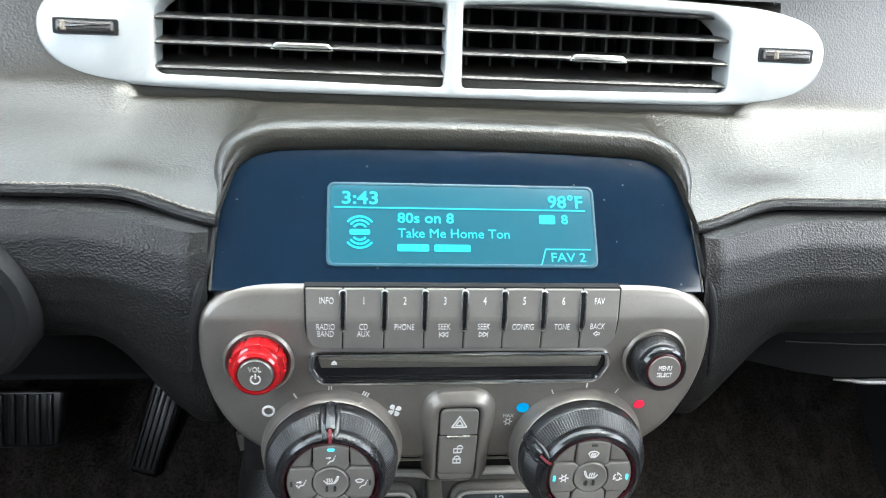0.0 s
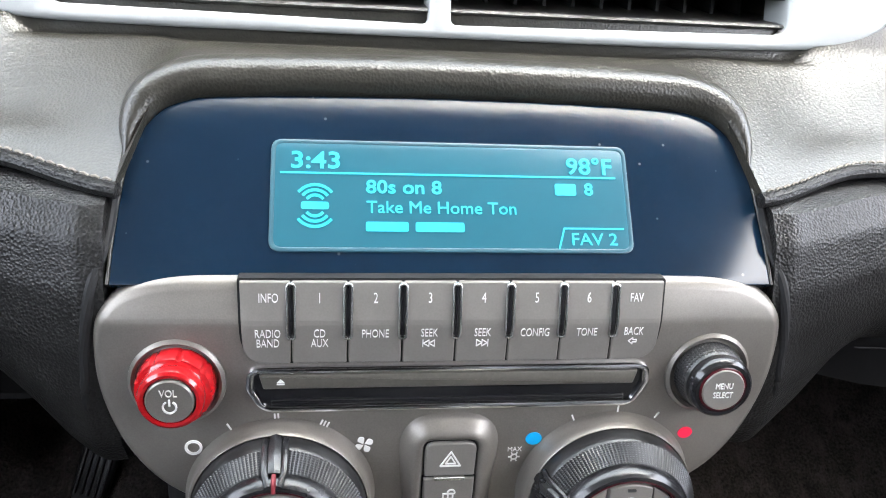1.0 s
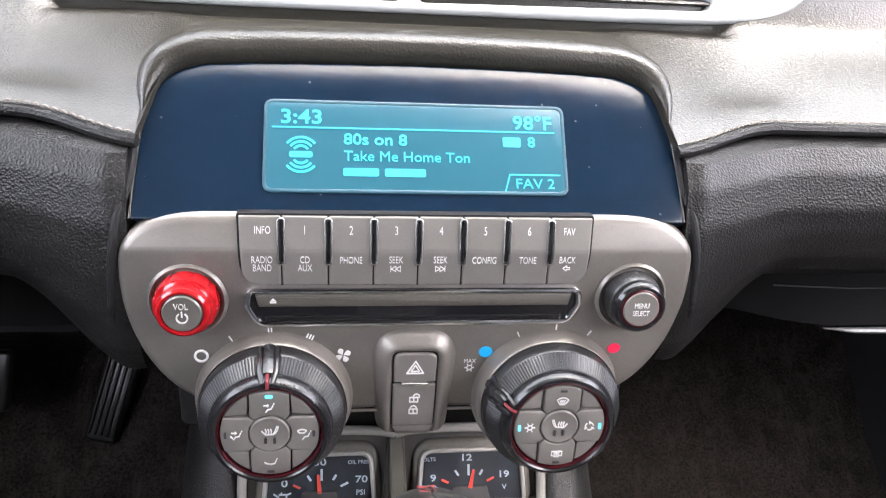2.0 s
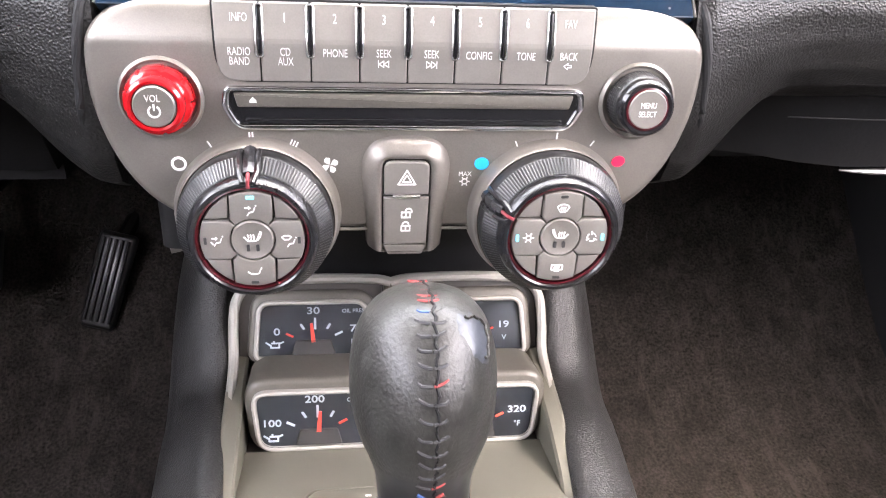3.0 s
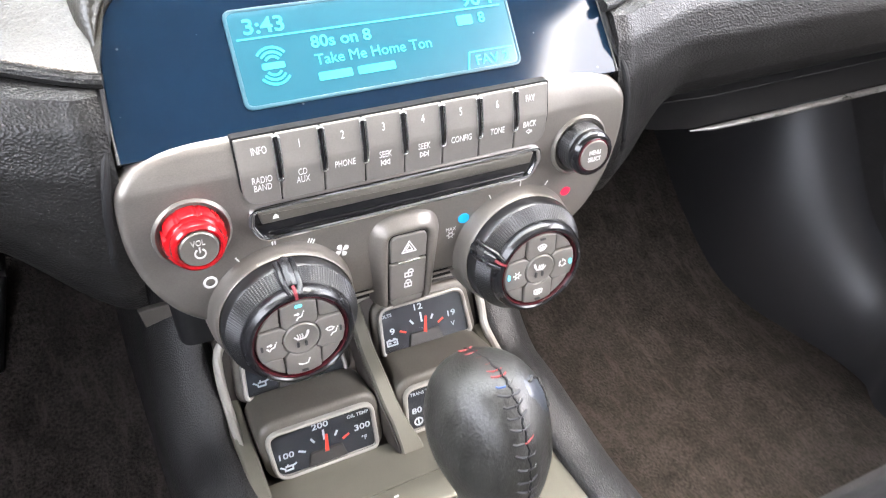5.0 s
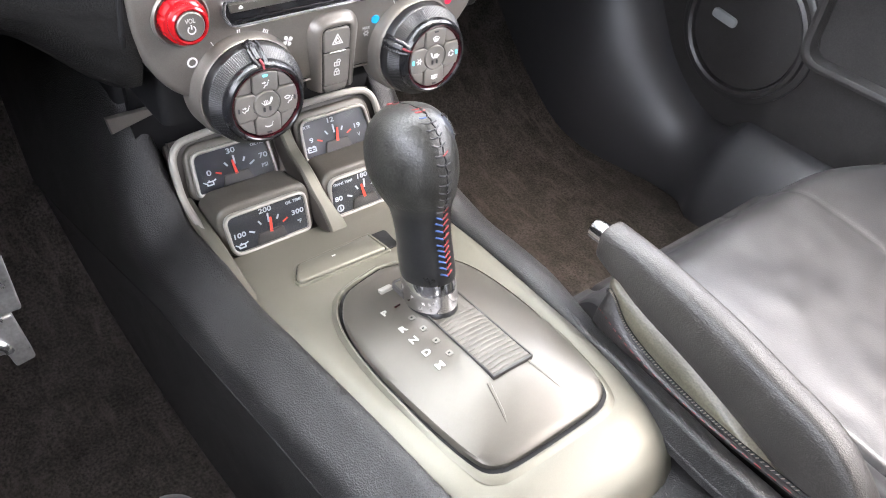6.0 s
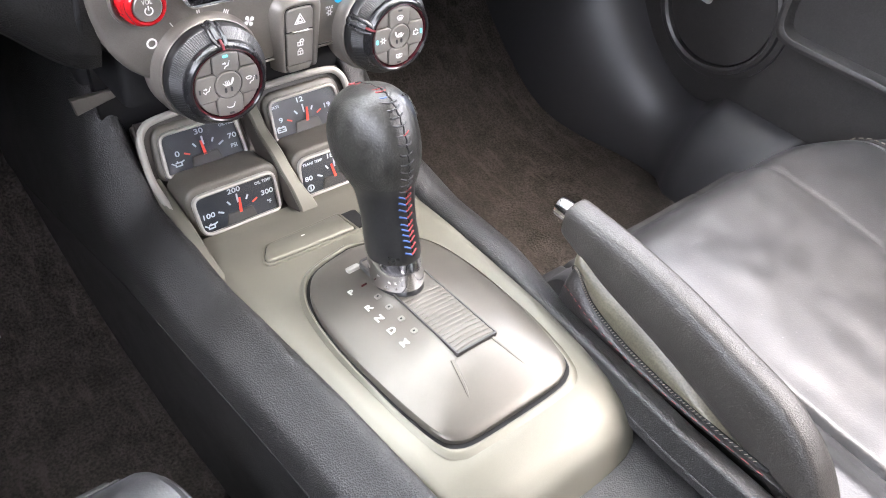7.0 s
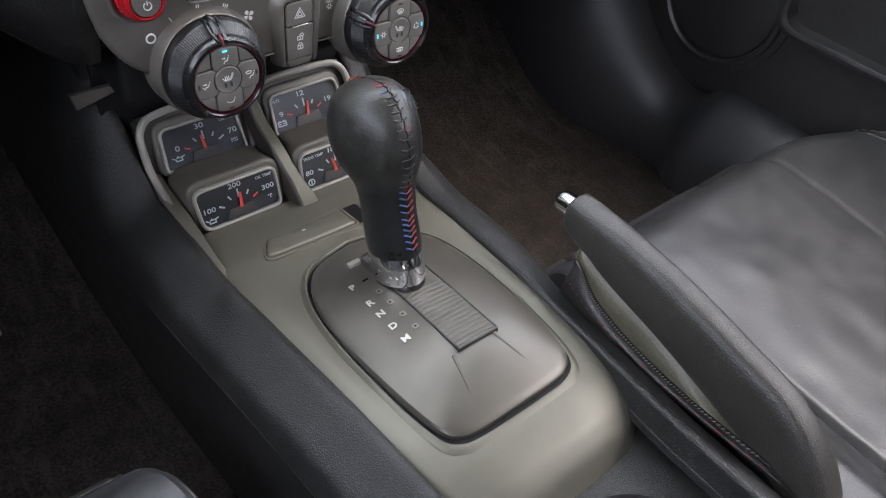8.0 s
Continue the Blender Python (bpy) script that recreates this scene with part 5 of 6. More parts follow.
UP = dict(w=0.0695, print_h=0.0425, y=0.3965, z0=0.3262, h=0.0352, lean=27, deep=0.022, low=False)
LOW = dict(w=0.0725, print_h=0.0405, y=0.3525, z0=0.2975, h=0.0360, lean=14, deep=0.036, low=True)
STD = [(-0.0150, 0.0170, -28, 0.0050, 1), (-0.0075, 0.0225, -60, 0.0042, 0), (0.0, 0.0245, 90, 0.0078, 0), (0.0080, 0.0225, 62, 0.0040, 0), (0.0140, 0.0175, 28, 0.0052, 0)]
STD_HOT = STD[:4] + [(0.0140, 0.0175, 28, 0.0052, 1)]
STD_OIL = [(-0.0150, 0.0170, -28, 0.0050, 0)] + STD_HOT[1:]
gauge(-0.0458, numbers=[("0", -0.0225, 0.0192, 0.0062), ("30", -0.0010, 0.0330, 0.0060), ("70", 0.0245, 0.0205, 0.0060)], words=[("OIL PRESS", 0.0235, 0.0325, 0.0036), ("PSI", 0.0240, 0.0115, 0.0050)], ticks=STD, needle=(-0.0010, 0.0120, 5), icon=(-0.0240, 0.0110, "oil"), label="oil pressure gauge with red needle near thirty", **UP)
gauge(0.0473, numbers=[("9", -0.0225, 0.0192, 0.0060), ("12", -0.0015, 0.0330, 0.0060), ("19", 0.0225, 0.0205, 0.0058)], words=[("VOLTS", -0.0260, 0.0325, 0.0036), ("V", 0.0230, 0.0115, 0.0050)], ticks=STD_HOT, needle=(0.0008, 0.0120, -10), icon=(-0.0240, 0.0110, "battery"), label="volt gauge with red needle just past twelve", **UP)
gauge(-0.0440, numbers=[("100", -0.0255, 0.0175, 0.0056), ("200", -0.0015, 0.0320, 0.0056), ("300", 0.0255, 0.0205, 0.0056)], words=[("OIL TEMP", 0.0235, 0.0310, 0.0036), ("°F", 0.0260, 0.0110, 0.0048)], ticks=STD_OIL, needle=(0.0005, 0.0120, -4), icon=(-0.0250, 0.0085, "oil"), label="oil temperature gauge with red needle at two hundred", **LOW)
gauge(0.0468, numbers=[("80", -0.0255, 0.0175, 0.0056), ("180", -0.0015, 0.0320, 0.0056), ("320", 0.0240, 0.0205, 0.0056)], words=[("TRANS TEMP", -0.0200, 0.0310, 0.0034), ("°F", 0.0245, 0.0110, 0.0048)], ticks=STD_OIL, needle=(-0.0010, 0.0120, 12), icon=(-0.0250, 0.0085, "gearbox"), label="transmission temperature gauge with red needle low", **LOW)

gauge_bay = thing("gauge_bay", (0, 0.38, 0.30), "silver framed bay that holds the four console gauges", "gauge frame")


def bay():
    # one pale arch round all, one spine down the middle, and silver banks beside the lower pair
    for s in (-1, 1):
        pts = smooth_path([(s * 0.0900, 0.340, 0.3100), (s * 0.0904, 0.358, 0.3165), (s * 0.0908, 0.378, 0.3220), (s * 0.0912, 0.3965, 0.3285), (s * 0.0915, 0.405, 0.3420), (s * 0.0900, 0.4125, 0.3560), (s * 0.0840, 0.4165, 0.3640), (s * 0.074, 0.4180, 0.3670), (s * 0.045, 0.4185, 0.3685), (s * 0.012, 0.4180, 0.3680), (0.0, 0.4170, 0.3660)], 6)
        part("rail", tube(pts, 0.0030, 10), RIM, gauge_bay, "pale silver rail")

        def bank(u, v):
            y = lerp(0.270, 0.402, u)
            z = curve_at([(0.270, 0.3040), (0.300, 0.3058), (0.320, 0.3110), (0.345, 0.3185), (0.374, 0.3235), (0.402, 0.3270)], y)
            x = curve_at([(0, 0.0965), (0.25, 0.0940), (0.4, 0.0925), (0.85, 0.0835), (1, 0.0825)], v) - 0.004 * ease(0.32, 0.27, y)
            return Vector((s * x, y, z - curve_at([(0, 0.020), (0.25, 0.002), (0.4, 0.0), (0.85, 0.0010), (1, 0.024)], v)))
        part("side_bank", sheet(bank, 24, 14, (0, 0, -0.003)), SILVER, gauge_bay, "rising silver bank beside the gauges")
    line = smooth_path([(0.0005, 0.4175, 0.3665), (0.0005, 0.404, 0.3565), (0.0005, 0.3916, 0.3465), (0.0005, 0.3726, 0.3395), (0.0025, 0.358, 0.3265), (0.0062, 0.3475, 0.3135), (0.0090, 0.3410, 0.3040), (0.0098, 0.3370, 0.2970)], 6)
    bm = bmesh.new()
    rings = []
    for i, p in enumerate(line):
        hw = 0.0044 + 0.0010 * i / len(line) + 0.0022 * ease(0.352, 0.338, p.y)
        drop = 0.006 + 0.012 * ease(0.360, 0.345, p.y)
        rings.append([p + Vector((-hw - 0.001, 0.002, -drop)), p + Vector((-hw, 0.0008, -0.0010)), p + Vector((-hw + 0.0012, 0, 0)), p + Vector((hw - 0.0012, 0, 0)), p + Vector((hw, 0.0008, -0.0010)), p + Vector((hw + 0.001, 0.002, -drop))])
    skin(bm, rings)
    part("spine", bm, SILVER, gauge_bay, "flat silver centre spine that widens at its foot", angle=20)
    # wall from the spine down to the lower gauge, its shade painted as dark colour
    part("spine_wall", sheet(lambda u, v: line[round(u * (len(line) - 1))] + Vector((-0.0056 - 0.0008 * v - 0.0011 * u - 0.0022 * ease(0.352, 0.338, line[round(u * (len(line) - 1))].y), 0.0008 + 0.001 * v, -0.0013 - 0.019 * v)), len(line) - 1, 2, (0.0004, 0, 0)), RECESS_SHADE, gauge_bay, "wall of the spine with its shade painted as a dark colour")
    # floor under the gauges, its dark colour painted in for pocket shade
    part("bay_floor", sheet(lambda u, v: Vector((lerp(-0.090, 0.090, u), lerp(0.340, 0.428, v), lerp(0.2930, 0.300, v) + 0.06 * ease(0.75, 1.0, v))), 12, 16, (0, 0.006, -0.006)), RECESS_SHADE, gauge_bay, "taupe floor of the bay, darkened in colour for shade")
    # hood behind the rims of the upper pair, with shade put into its colour
    part("hood", sheet(lambda u, v: Vector((lerp(-0.0885, 0.0885, u), lerp(0.402, 0.421, v), lerp(0.3225, 0.3655, v))), 8, 8, (0, 0.006, -0.003)), RECESS_SHADE, gauge_bay, "taupe hood round the upper gauges, darkened in colour for shade")
    part("back_wall", box(-0.108, 0.108, 0.432, 0.44, 0.29, 0.45), DARK, gauge_bay)
    cap = bmesh.new()
    slab([Vector((-0.1272, 0.3958)), Vector((-0.1250, 0.3826)), Vector((-0.0858, 0.3922)), Vector((-0.0852, 0.3958))], plane_at(0, 0.425, 0.0), -0.004, 0.0, 0.001, cap)
    part("end_cap", cap, TAUPE, gauge_bay, "small pale wedge of trim", smooth=False)


bay()

# ---- shift lever ----
lever = thing("shift_lever", (0, 0.2075, 0.33), "black leather shift lever with chrome collar and red-blue stitching", "shift lever", )


def lever_ring(c, rx, ry, tip, seg=32, back=1.0):
    a = radians(tip)
    out = []
    for k in range(seg):
        t = 2 * math.pi * k / seg
        u, v = rx * math.cos(t), ry * math.sin(t) * (back if math.sin(t) < 0 else 1.0)
        out.append(c + Vector((u, v * math.cos(a), -v * math.sin(a))))
    return out


def loft_lever(stations, name, mat, label):
    bm = bmesh.new()
    skin(bm, [lever_ring(Vector((0, y, z)), rx, ry, 17) for y, z, rx, ry in stations])
    return part(name, bm, mat, lever, label, angle=60)


def dense(st, n=4):
    pts = smooth_path([(a, b, c) for a, b, c, d in st], n)
    rs = smooth_path([(d, 0, 0) for a, b, c, d in st], n)
    return [(p.x, p.y, p.z, max(0.0004, q.x)) for p, q in zip(pts, rs)]


loft_lever(dense([(0.2085, 0.3265, 0.0165, 0.0215), (0.2097, 0.3300, 0.0163, 0.0213), (0.2115, 0.3345, 0.0150, 0.0195)], 3), "boot_ring", RUBBER, "ribbed black sleeve at the foot")
loft_lever(dense([(0.2103, 0.3330, 0.0160, 0.0215), (0.2120, 0.3380, 0.0168, 0.0220), (0.2143, 0.3460, 0.0170, 0.0220), (0.2163, 0.3530, 0.0163, 0.0212)], 4), "collar", CHROME, "polished chrome collar")
GRIP_LINE = [(0.2157, 0.3510, 0.0160, 0.0210), (0.2175, 0.3570, 0.0168, 0.0217), (0.2215, 0.3690, 0.0167, 0.0215), (0.2248, 0.3800, 0.0164, 0.0212), (0.2278, 0.3900, 0.0168, 0.0218), (0.2308, 0.3985, 0.0178, 0.0232), (0.2334, 0.4048, 0.0201, 0.0262), (0.2366, 0.4110, 0.0231, 0.0300), (0.2410, 0.4205, 0.0259, 0.0338), (0.2452, 0.4325, 0.0264, 0.0345), (0.2481, 0.4435, 0.0249, 0.0312), (0.2500, 0.4525, 0.0212, 0.0258), (0.2510, 0.4587, 0.0154, 0.0185), (0.2514, 0.4616, 0.0082, 0.0095), (0.2515, 0.4624, 0.0010, 0.0010)]
loft_lever(dense(GRIP_LINE[:8], 4)[:27], "neck", NECK, "smooth black leather neck")
grip = loft_lever(dense(GRIP_LINE, 4)[24:], "grip", KNOB, "round worn leather head of the grip")


def lever_stitches():
    """Cross stitches down the rear of the grip, alternating blue and red."""
    prof = [(y, z, ry) for y, z, rx, ry in GRIP_LINE[1:-1]]
    a = radians(17)
    rear = [(0.0, y - r * math.cos(a), z + r * math.sin(a)) for y, z, r in prof]
    crown = [(-0.0008, y + r * math.cos(a), z - r * math.sin(a)) for y, z, r in (prof[-1], prof[-2])]
    line = smooth_path(rear + crown, 6)
    part("seam", tube([p + Vector((0.0014 + 0.0005 * math.sin(i * 1.7), 0.0002, 0)) for i, p in enumerate(line)], 0.0006, 6), DARK, lever, "open dark seam")
    rng = random.Random(4)
    dist, k = 0.0, 0
    for p, q in zip(line, line[1:]):
        dist += (q - p).length
        head = p.z > 0.408
        if dist < (0.0043 if head else 0.0036):
            continue
        dist, k = 0.0, k + 1
        along = (q - p).normalized()
        out = Vector((1, 0, 0)).cross(along)
        out = out if out.y < 0 or out.z > 0.8 else -out
        back = ease(0.228, 0.240, p.y) if p.z > 0.43 else 0.0
        hw = lerp(0.0047, 0.0032, back) * (1 + rng.uniform(-0.08, 0.08))

        def bow(x, sag):
            return p + Vector((x, 0, 0)) + out * ((-0.0001 if head else 0.0003) - 0.0007 * (x / 0.0045) ** 2) - along * sag
        if not head:
            # two slanting threads that meet in the seam
            for sd, mat in ((-1, THREAD_BLUE), (1, THREAD_RED)):
                part("stitch", tube([bow(sd * hw, -0.0012), bow(sd * hw * 0.5, 0.0), bow(sd * 0.0002, 0.0014)], 0.00065, 6), mat, lever)
            continue
        if p.y > 0.2385 and p.z > 0.45:
            mats = (THREAD_RED, THREAD_RED)
        elif p.y > 0.2305 and p.z > 0.45:
            mats = (THREAD_BLUE, KNOB)
        elif p.z < 0.418:
            mats = (THREAD_DARK, THREAD_RED if k % 2 else THREAD_DARK)
        else:
            mats = (THREAD_DARK, THREAD_RED if k % 6 == 0 else THREAD_DARK)
        lean = rng.uniform(-0.0006, 0.0006)
        for sd, mat in zip((-1, 1), mats):
            part("stitch", tube([bow(sd * hw, lean * sd - 0.0009), bow(sd * hw * 0.75, lean * sd), bow(sd * hw * 0.3, 0.0006), bow(0.0002 * sd, 0.0007)], 0.0007 if mat == THREAD_DARK else 0.0005, 6), mat, lever)


lever_stitches()


def worn_patch():
    """A torn, rubbed patch on the shoulder of the knob."""
    stations = dense(GRIP_LINE, 8)
    tip = radians(17)
    bm = bmesh.new()
    rim = []
    n = 44
    for ring in range(5):
        row = []
        for i in range(n):
            t = 2 * math.pi * i / n
            k = ring / 4 * (1 + 0.12 * math.sin(3 * t + 0.6) + 0.07 * math.sin(7 * t) + 0.05 * math.sin(13 * t + 1))
            f = (10.75 + 1.0 * k * math.sin(t)) * 8
            j = min(int(f), len(stations) - 2)
            y, z, rx, ry = [lerp(a, b, f - j) for a, b in zip(stations[j], stations[j + 1])]
            az = radians(-45 + 19 * k * math.cos(t) - 4 * k * math.sin(t))
            g = 1.014 if ring < 4 else 0.99
            u, v = rx * g * math.cos(az), ry * g * math.sin(az)
            row.append(Vector((u, y + v * math.cos(tip), z - v * math.sin(tip))))
        rim.append(row)
    skin(bm, rim[1:], caps=False)
    bm.faces.new([v for v in bm.verts[:n]])
    part("worn_patch", bm, PATCH, lever, "smooth grey patch where the leather is torn", angle=60)
    edge = [p + Vector((0.0002, -0.0001, 0.0003)) for p in rim[3][-12:] + rim[3][:14]]
    part("torn_edge", tube(edge, 0.0006, 5), KNOB, lever, "curled torn edge of the leather")


worn_patch()
# ---- parking brake ----
brake = thing("parking_brake", (0.118, 0.0, 0.29), "black leather-grained parking brake lever with chrome button, lowered", "parking brake")
bst = [(0.1640, 0.3672, 0.0102, 0.0118), (0.161, 0.3662, 0.0118, 0.0142), (0.12, 0.3590, 0.0124, 0.0205), (0.07, 0.3505, 0.0127, 0.0235), (0.02, 0.3380, 0.0130, 0.0255), (-0.02, 0.3260, 0.0132, 0.0275), (-0.05, 0.3060, 0.0138, 0.0260), (-0.068, 0.2860, 0.0138, 0.0220)]
bm = bmesh.new()
rings = []
for y, z, rx, rz in dense(bst, 5):
    ring = []
    for k in range(28):
        t = 2 * math.pi * k / 28
        c, s = math.cos(t), math.sin(t)
        ex = 0.55
        ring.append(Vector((0.118 + rx * math.copysign(abs(c) ** ex, c), y, z + rz * math.copysign(abs(s) ** ex, s))))
    rings.append(ring)
skin(bm, rings)
part("handle", bm, GRIP, brake, "grained black grip", angle=60)
bm_m = Matrix.Translation((0.118, 0.163, 0.3682)) @ Matrix.Rotation(radians(-93), 4, "X")
part("button", lathe([(0.0080, -0.004), (0.0080, 0.012), (0.0076, 0.0150), (0.0062, 0.0165), (0.003, 0.0168)], bm_m, 28), CHROME, brake, "chrome push button")


def boot():
    """Leather boot under the lever: a lip on the console edge, a corded seam and the boot's side."""
    lip = smooth_path([(0.113, 0.1500, 0.300), (0.1035, 0.1490, 0.306), (0.0990, 0.1425, 0.3110), (0.0985, 0.113, 0.3075), (0.0985, 0.075, 0.3045), (0.0985, 0.041, 0.3045), (0.0985, -0.003, 0.3075), (0.0985, -0.05, 0.310)], 5)
    cord = smooth_path([(0.117, 0.1500, 0.324), (0.109, 0.1470, 0.337), (0.1045, 0.1385, 0.3405), (0.1045, 0.1215, 0.3245), (0.1045, 0.092, 0.3145), (0.1045, 0.056, 0.3095), (0.1045, 0.018, 0.3085), (0.1045, -0.03, 0.3105)], 5)
    low = smooth_path([(0.118, 0.150, 0.350), (0.113, 0.148, 0.352), (0.1085, 0.140, 0.352), (0.1095, 0.116, 0.342), (0.1100, 0.083, 0.335), (0.1105, 0.040, 0.322), (0.1110, 0.0, 0.308), (0.1110, -0.04, 0.300)], 5)
    n = len(lip) - 1

    def band(a, b, bulge):
        def fn(u, v):
            i = round(u * n)
            q = a[i].lerp(b[i], v)
            return q + Vector((-bulge * math.sin(math.pi * v), 0, bulge * 0.5 * math.sin(math.pi * v)))
        return fn
    part("boot_lip", sheet(band(lip, cord, 0.0025), n, 8, (0.006, 0, -0.004)), LEATHER, brake, "black leather lip of the boot")
    part("boot_side", sheet(band(cord, low, 0.003), n, 8, (0.006, 0, -0.002)), BOOT, brake, "smooth olive-grey side of the boot")
    part("boot_seam", tube([p + Vector((-0.0008, 0, 0.0006)) for p in cord], 0.0014, 6), DARK, brake, "black corded seam")
    for i in range(8, n - 1):
        p, q = lip[i].lerp(cord[i], 0.45), lip[i + 1].lerp(cord[i + 1], 0.45)
        part("stitch", tube([p + Vector((-0.0030, 0, 0.0018)), p.lerp(q, 0.5) + Vector((-0.0030, 0, 0.0018))], 0.0002, 5), THREAD_RED, brake)
    for i in range(6, n - 1):
        p, q = cord[i], cord[i + 1]
        for f in (0.0, 0.33, 0.66):
            part("cord_stitch", tube([p.lerp(q, f) + Vector((-0.0022, 0, 0.0006)), p.lerp(q, f + 0.16) + Vector((-0.0015, 0, 0.0020))], 0.00032, 5), THREAD, brake)
    part("base", box(0.106, 0.130, -0.07, 0.135, 0.06, 0.300, 0.006), DARK, brake)


boot()


# ---- seats ----
def seat(cx, name_label, wing, fwd):
    s = thing("car_seat", (cx, -0.15, 0.05), name_label, "seat", "front seats")

    def cushion(u, v):
        t = 2 * u - 1
        y = lerp(-0.42, 0.215, v)
        w = 0.265 - 0.03 * ease(0.12, 0.22, y)
        x = t * w
        bol = 0.016 * ease(0.72, 0.84, abs(t)) * ease(0.10, -0.15, y) - 0.10 * ease(0.945, 1.0, abs(t))
        front = -0.075 * ease(0.13, 0.215, y) ** 2
        wave = 0.0018 * noise.noise((x * 14, y * 14, 3)) + 0.0005 * noise.noise((x * 40, y * 40, 5))
        groove = -0.004 * (math.exp(-((abs(t) - 0.70) / 0.012) ** 2) + 0.3 * math.exp(-((t * wing - 0.10 - 0.08 * ease(-0.1, 0.2, y)) / 0.014) ** 2))
        sweep = 0.060 * ease(0.42, 1.0, t * (1 if cx > 0 else -1)) * ease(0.35, 1.0, v)
        return Vector((cx + x, y + fwd - sweep, 0.266 + bol + front + wave + groove + 0.012 * ease(-0.1, 0.12, y)))
    part("cushion", sheet(cushion, 160, 130, (0, 0, -0.10)), SEAT, s, "smooth creased leather cushion")
    # stitched seam round the front corner beside the console
    side = 1 if cx < 0 else -1
    us = [(0.5 + side * 0.5 * k, 0.955) for k in [lerp(0.25, 0.956, i / 26) for i in range(27)]] + [(0.5 + side * 0.478, lerp(0.955, 0.45, i / 40)) for i in range(1, 41)]
    if cx < 0:
        edge = [cushion(a, b) + Vector((0, 0.0008, 0.0012)) for a, b in us]
        part("corner_seam", tube(edge, 0.0016, 6), SEAT, s, "rolled corner seam")
        bm = bmesh.new()
        for p, q in zip(edge, edge[1:]):
            for f in (0.05, 0.55):
                tube([p.lerp(q, f) + Vector((-side * 0.004, -0.003, 0.0012)), p.lerp(q, f + 0.32) + Vector((-side * 0.004, -0.003, 0.0012))], 0.0005, 5, bm)
        part("corner_stitching", bm, THREAD, s, "pale corner stitches")

    def back(u, v):
        t = 2 * u - 1
        z = lerp(0.27, 0.86, v)
        bol = 0.03 * ease(0.6, 0.86, abs(t)) - 0.06 * ease(0.88, 1.0, abs(t))
        return Vector((cx + t * 0.25 * (1 - 0.2 * ease(0.7, 1, v)), -0.44 - 0.30 * v + bol, z))
    part("backrest", sheet(back, 40, 40, (0, -0.10, 0)), SEAT, s)
    for sd in (wing,):
        pts = [cushion(0.5 + 0.5 * sd * 0.70, lerp(0.05, 0.985, i / 40)) + Vector((0, 0, 0.002)) for i in range(41)]
        part("piping", tube(pts, 0.0028, 6), LEATHER, s)
        bm = bmesh.new()
        for p, q in zip(pts[::1], pts[1::1]):
            for f in (0.0, 0.5):
                a, b = p.lerp(q, f), p.lerp(q, f + 0.3)
                tube([a + Vector((sd * 0.006, 0, 0.003)), b + Vector((sd * 0.006, 0, 0.003))], 0.0006, 5, bm)
        part("stitching", bm, THREAD, s, "pale stitches")
    part("base", box(cx - 0.20, cx + 0.20, -0.38, 0.12, 0.05, 0.17, 0.02), DARK, s)
    return s


seat(0.394, "black leather passenger seat with stitched side bolsters", 1, 0.023)
seat(-0.427, "black leather driver seat with stitched side bolsters", 1, 0.046)


# ---- pedals ----
def pedal(name, x, y, z, w, h, lean, ribs, label, turn=0):
    p = thing(name, (x, y, z), label, "pedal")
    m = plane_at(x, y, z, lean, turn)
    part("pad", slab(rounded([(-w / 2 * 0.85, -h / 2, 0.006), (w / 2 * 0.85, -h / 2, 0.006), (w / 2, h / 2, 0.006), (-w / 2, h / 2, 0.006)]), m, -0.010, 0.0, 0.004), RUBBER, p)
    for i in range(ribs):
        u = (i - (ribs - 1) / 2) * w * 0.8 / ribs
        part("rib", slab(rect(w * 0.8 / ribs * 0.5, h * 0.86, 0.001, u, 0), m, -0.001, 0.003, 0.001), RUBBER, p)
    part("arm", tube([m @ Vector((0, h * 0.3, -0.012)), m @ Vector((0, h * 0.9, -0.06)), m @ Vector((0, h * 1.4, -0.16))], 0.008, 8), DARK, p)
    return p


pedal("accelerator_pedal", -0.254, 0.70, 0.206, 0.036, 0.095, 30, 5, "ribbed black accelerator pedal in the driver footwell", -14)
pedal("brake_pedal", -0.357, 0.64, 0.262, 0.082, 0.055, 20, 6, "ribbed black brake pedal in the driver footwell")


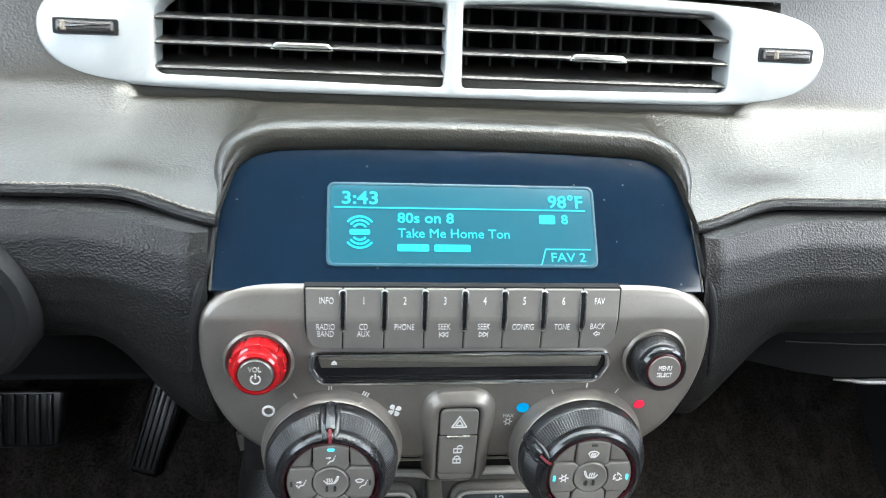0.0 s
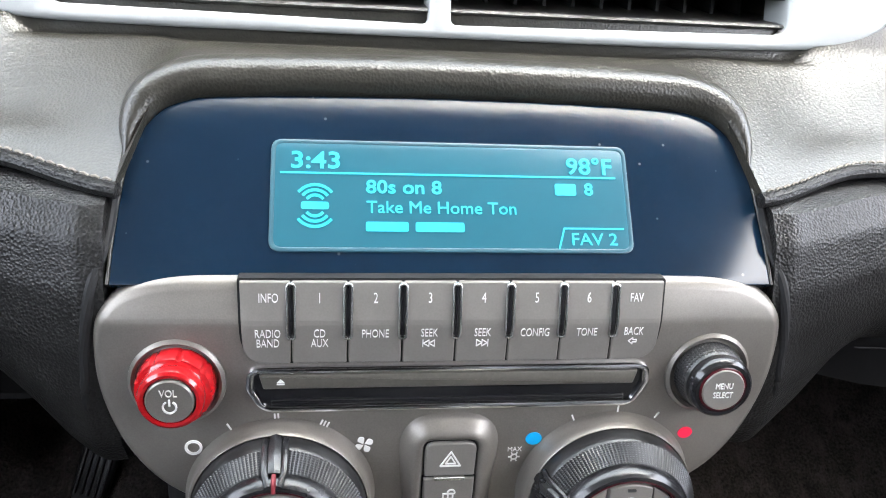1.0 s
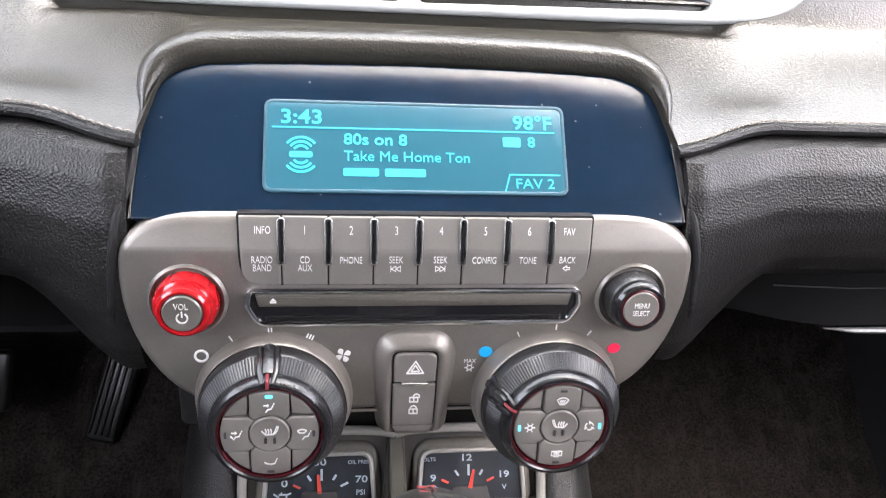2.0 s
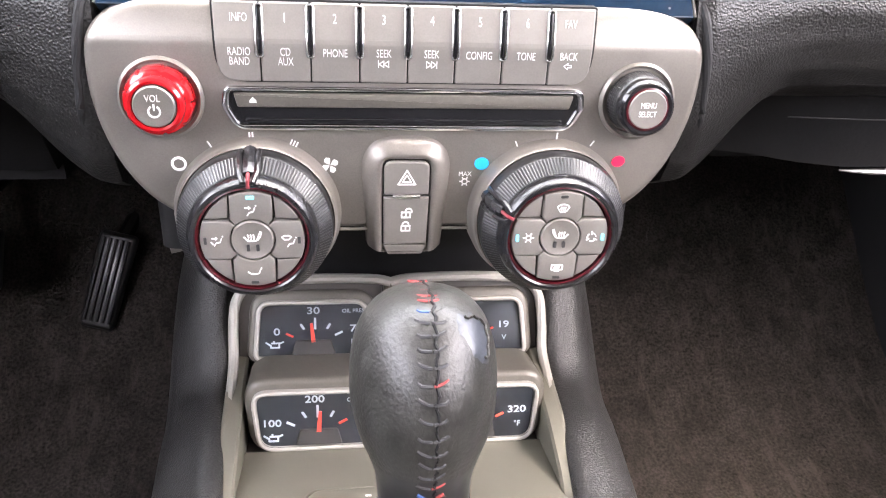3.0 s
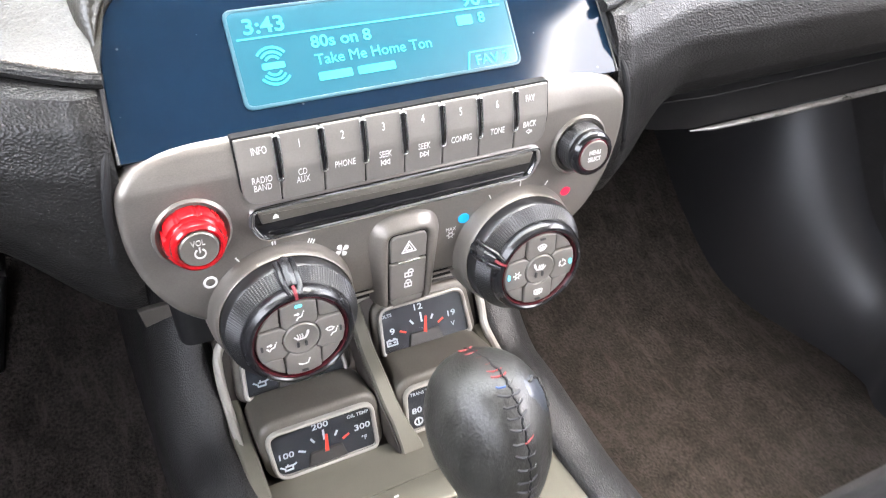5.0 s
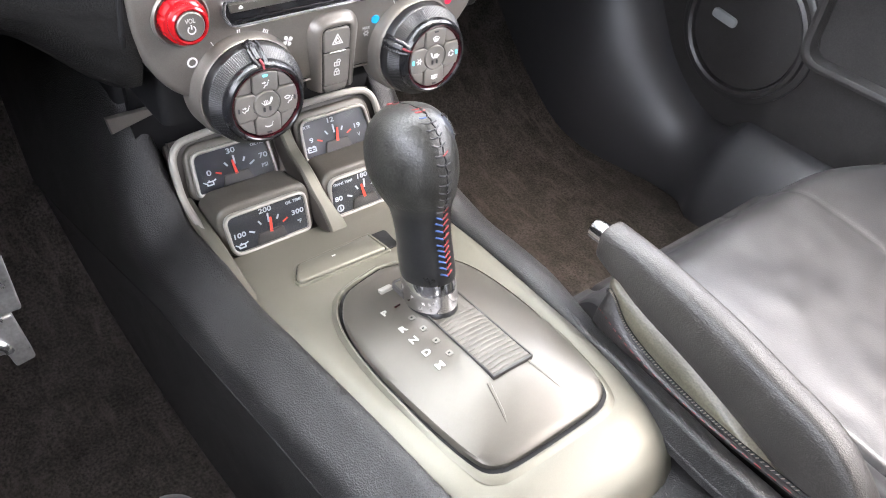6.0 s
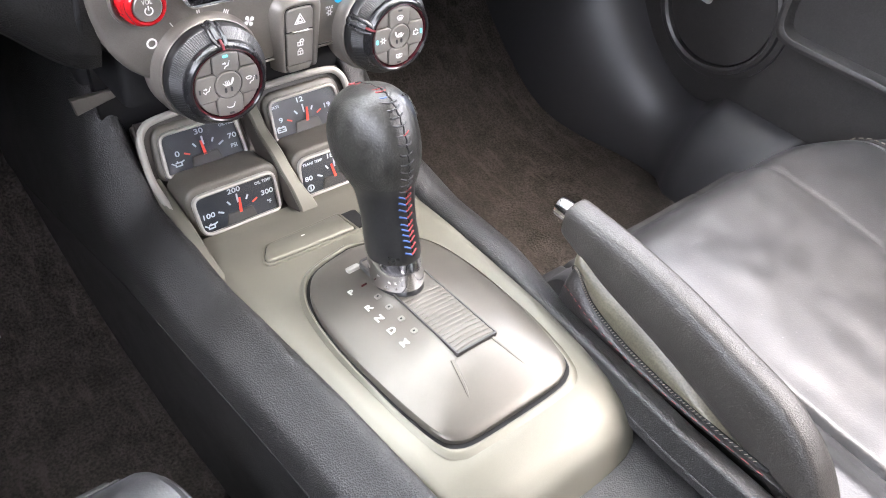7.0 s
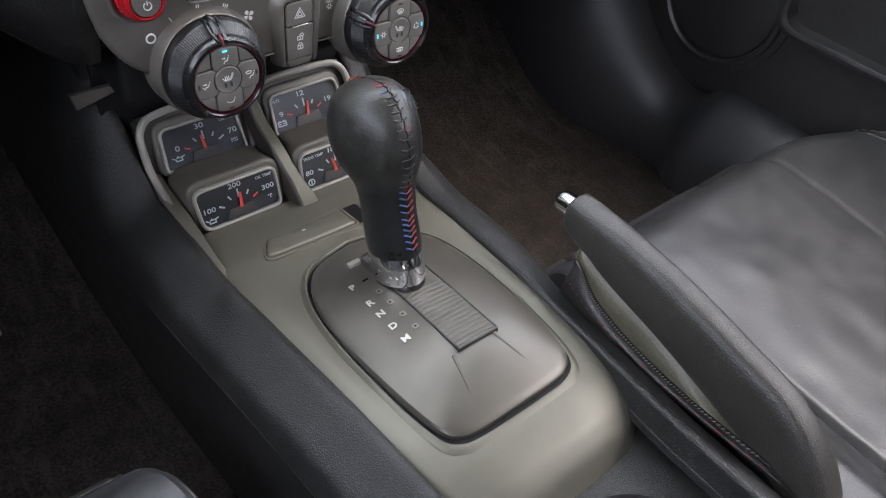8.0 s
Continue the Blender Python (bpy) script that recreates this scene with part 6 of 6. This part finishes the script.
# ---- ignition and keys ----
ignition = thing("ignition_switch", (-0.226, 0.372, 0.512), "round black ignition switch on the dashboard beside the column", "ignition switch")
im = plane_at(-0.245, 0.352, 0.5215, 0)
part("surround", lathe([(0.0415, -0.020), (0.0412, 0.000), (0.0385, 0.0050), (0.034, 0.0062), (0.0325, 0.0045), (0.0230, 0.0035), (0.0200, 0.0020), (0.0185, -0.006)], im, 48), DARK, ignition)
part("barrel", lathe([(0.0186, -0.004), (0.0186, 0.0030), (0.016, 0.0042), (0.009, 0.0044)], im, 36), DARK, ignition)
part("key_head", slab(rect(0.007, 0.026, 0.002), im, 0.004, 0.024, 0.002), GLOSS, ignition, "black key head in the switch")
keys = thing("key_fob", (-0.250, 0.292, 0.342), "worn grey metal key tag with a ring, hanging from the ignition", "key ring")
km = plane_at(-0.250, 0.292, 0.342, 3)
part("tag", slab(rounded([(-0.024, 0.037, 0.002), (0.0250, 0.037, 0.002), (0.0235, 0.130, 0.006), (-0.024, 0.130, 0.006)]), km, -0.003, 0.003, 0.0012), ALLOY, keys, "scuffed grey tag")
part("clip", slab(rounded([(-0.022, 0.0, 0.002), (-0.006, 0.0, 0.002), (-0.004, 0.012, 0.004), (0.010, 0.012, 0.004), (0.012, 0.0, 0.002), (0.0230, 0.002, 0.002), (0.0190, 0.037, 0.001), (-0.022, 0.037, 0.001)]), km, -0.004, 0.005, 0.0012), ALLOY, keys, "forked lower end")
ring_pts = [km @ Vector((0.003 + 0.0085 * math.cos(a), 0.014 + 0.008 * math.sin(a), 0.006)) for a in [math.pi * i / 12 for i in range(13)]]
part("ring", tube(ring_pts, 0.0026, 8), SATIN, keys, "polished metal ring")
part("rivet", lathe([(0.0036, 0.002), (0.0036, 0.006), (0.002, 0.007)], km @ Matrix.Translation((-0.011, 0.030, 0)), 16), SATIN, keys)
part("slot", slab(rect(0.006, 0.014, 0.0015, -0.009, 0.072), km, 0.002, 0.0034), WHITE, keys, smooth=False)
part("link", tube(smooth_path([km @ Vector((0, 0.126, 0.0)), (-0.246, 0.304, 0.49), (-0.236, 0.325, 0.508), (-0.229, 0.344, 0.512)], 6), 0.0018, 6), SATIN, keys, "thin metal link to the key")
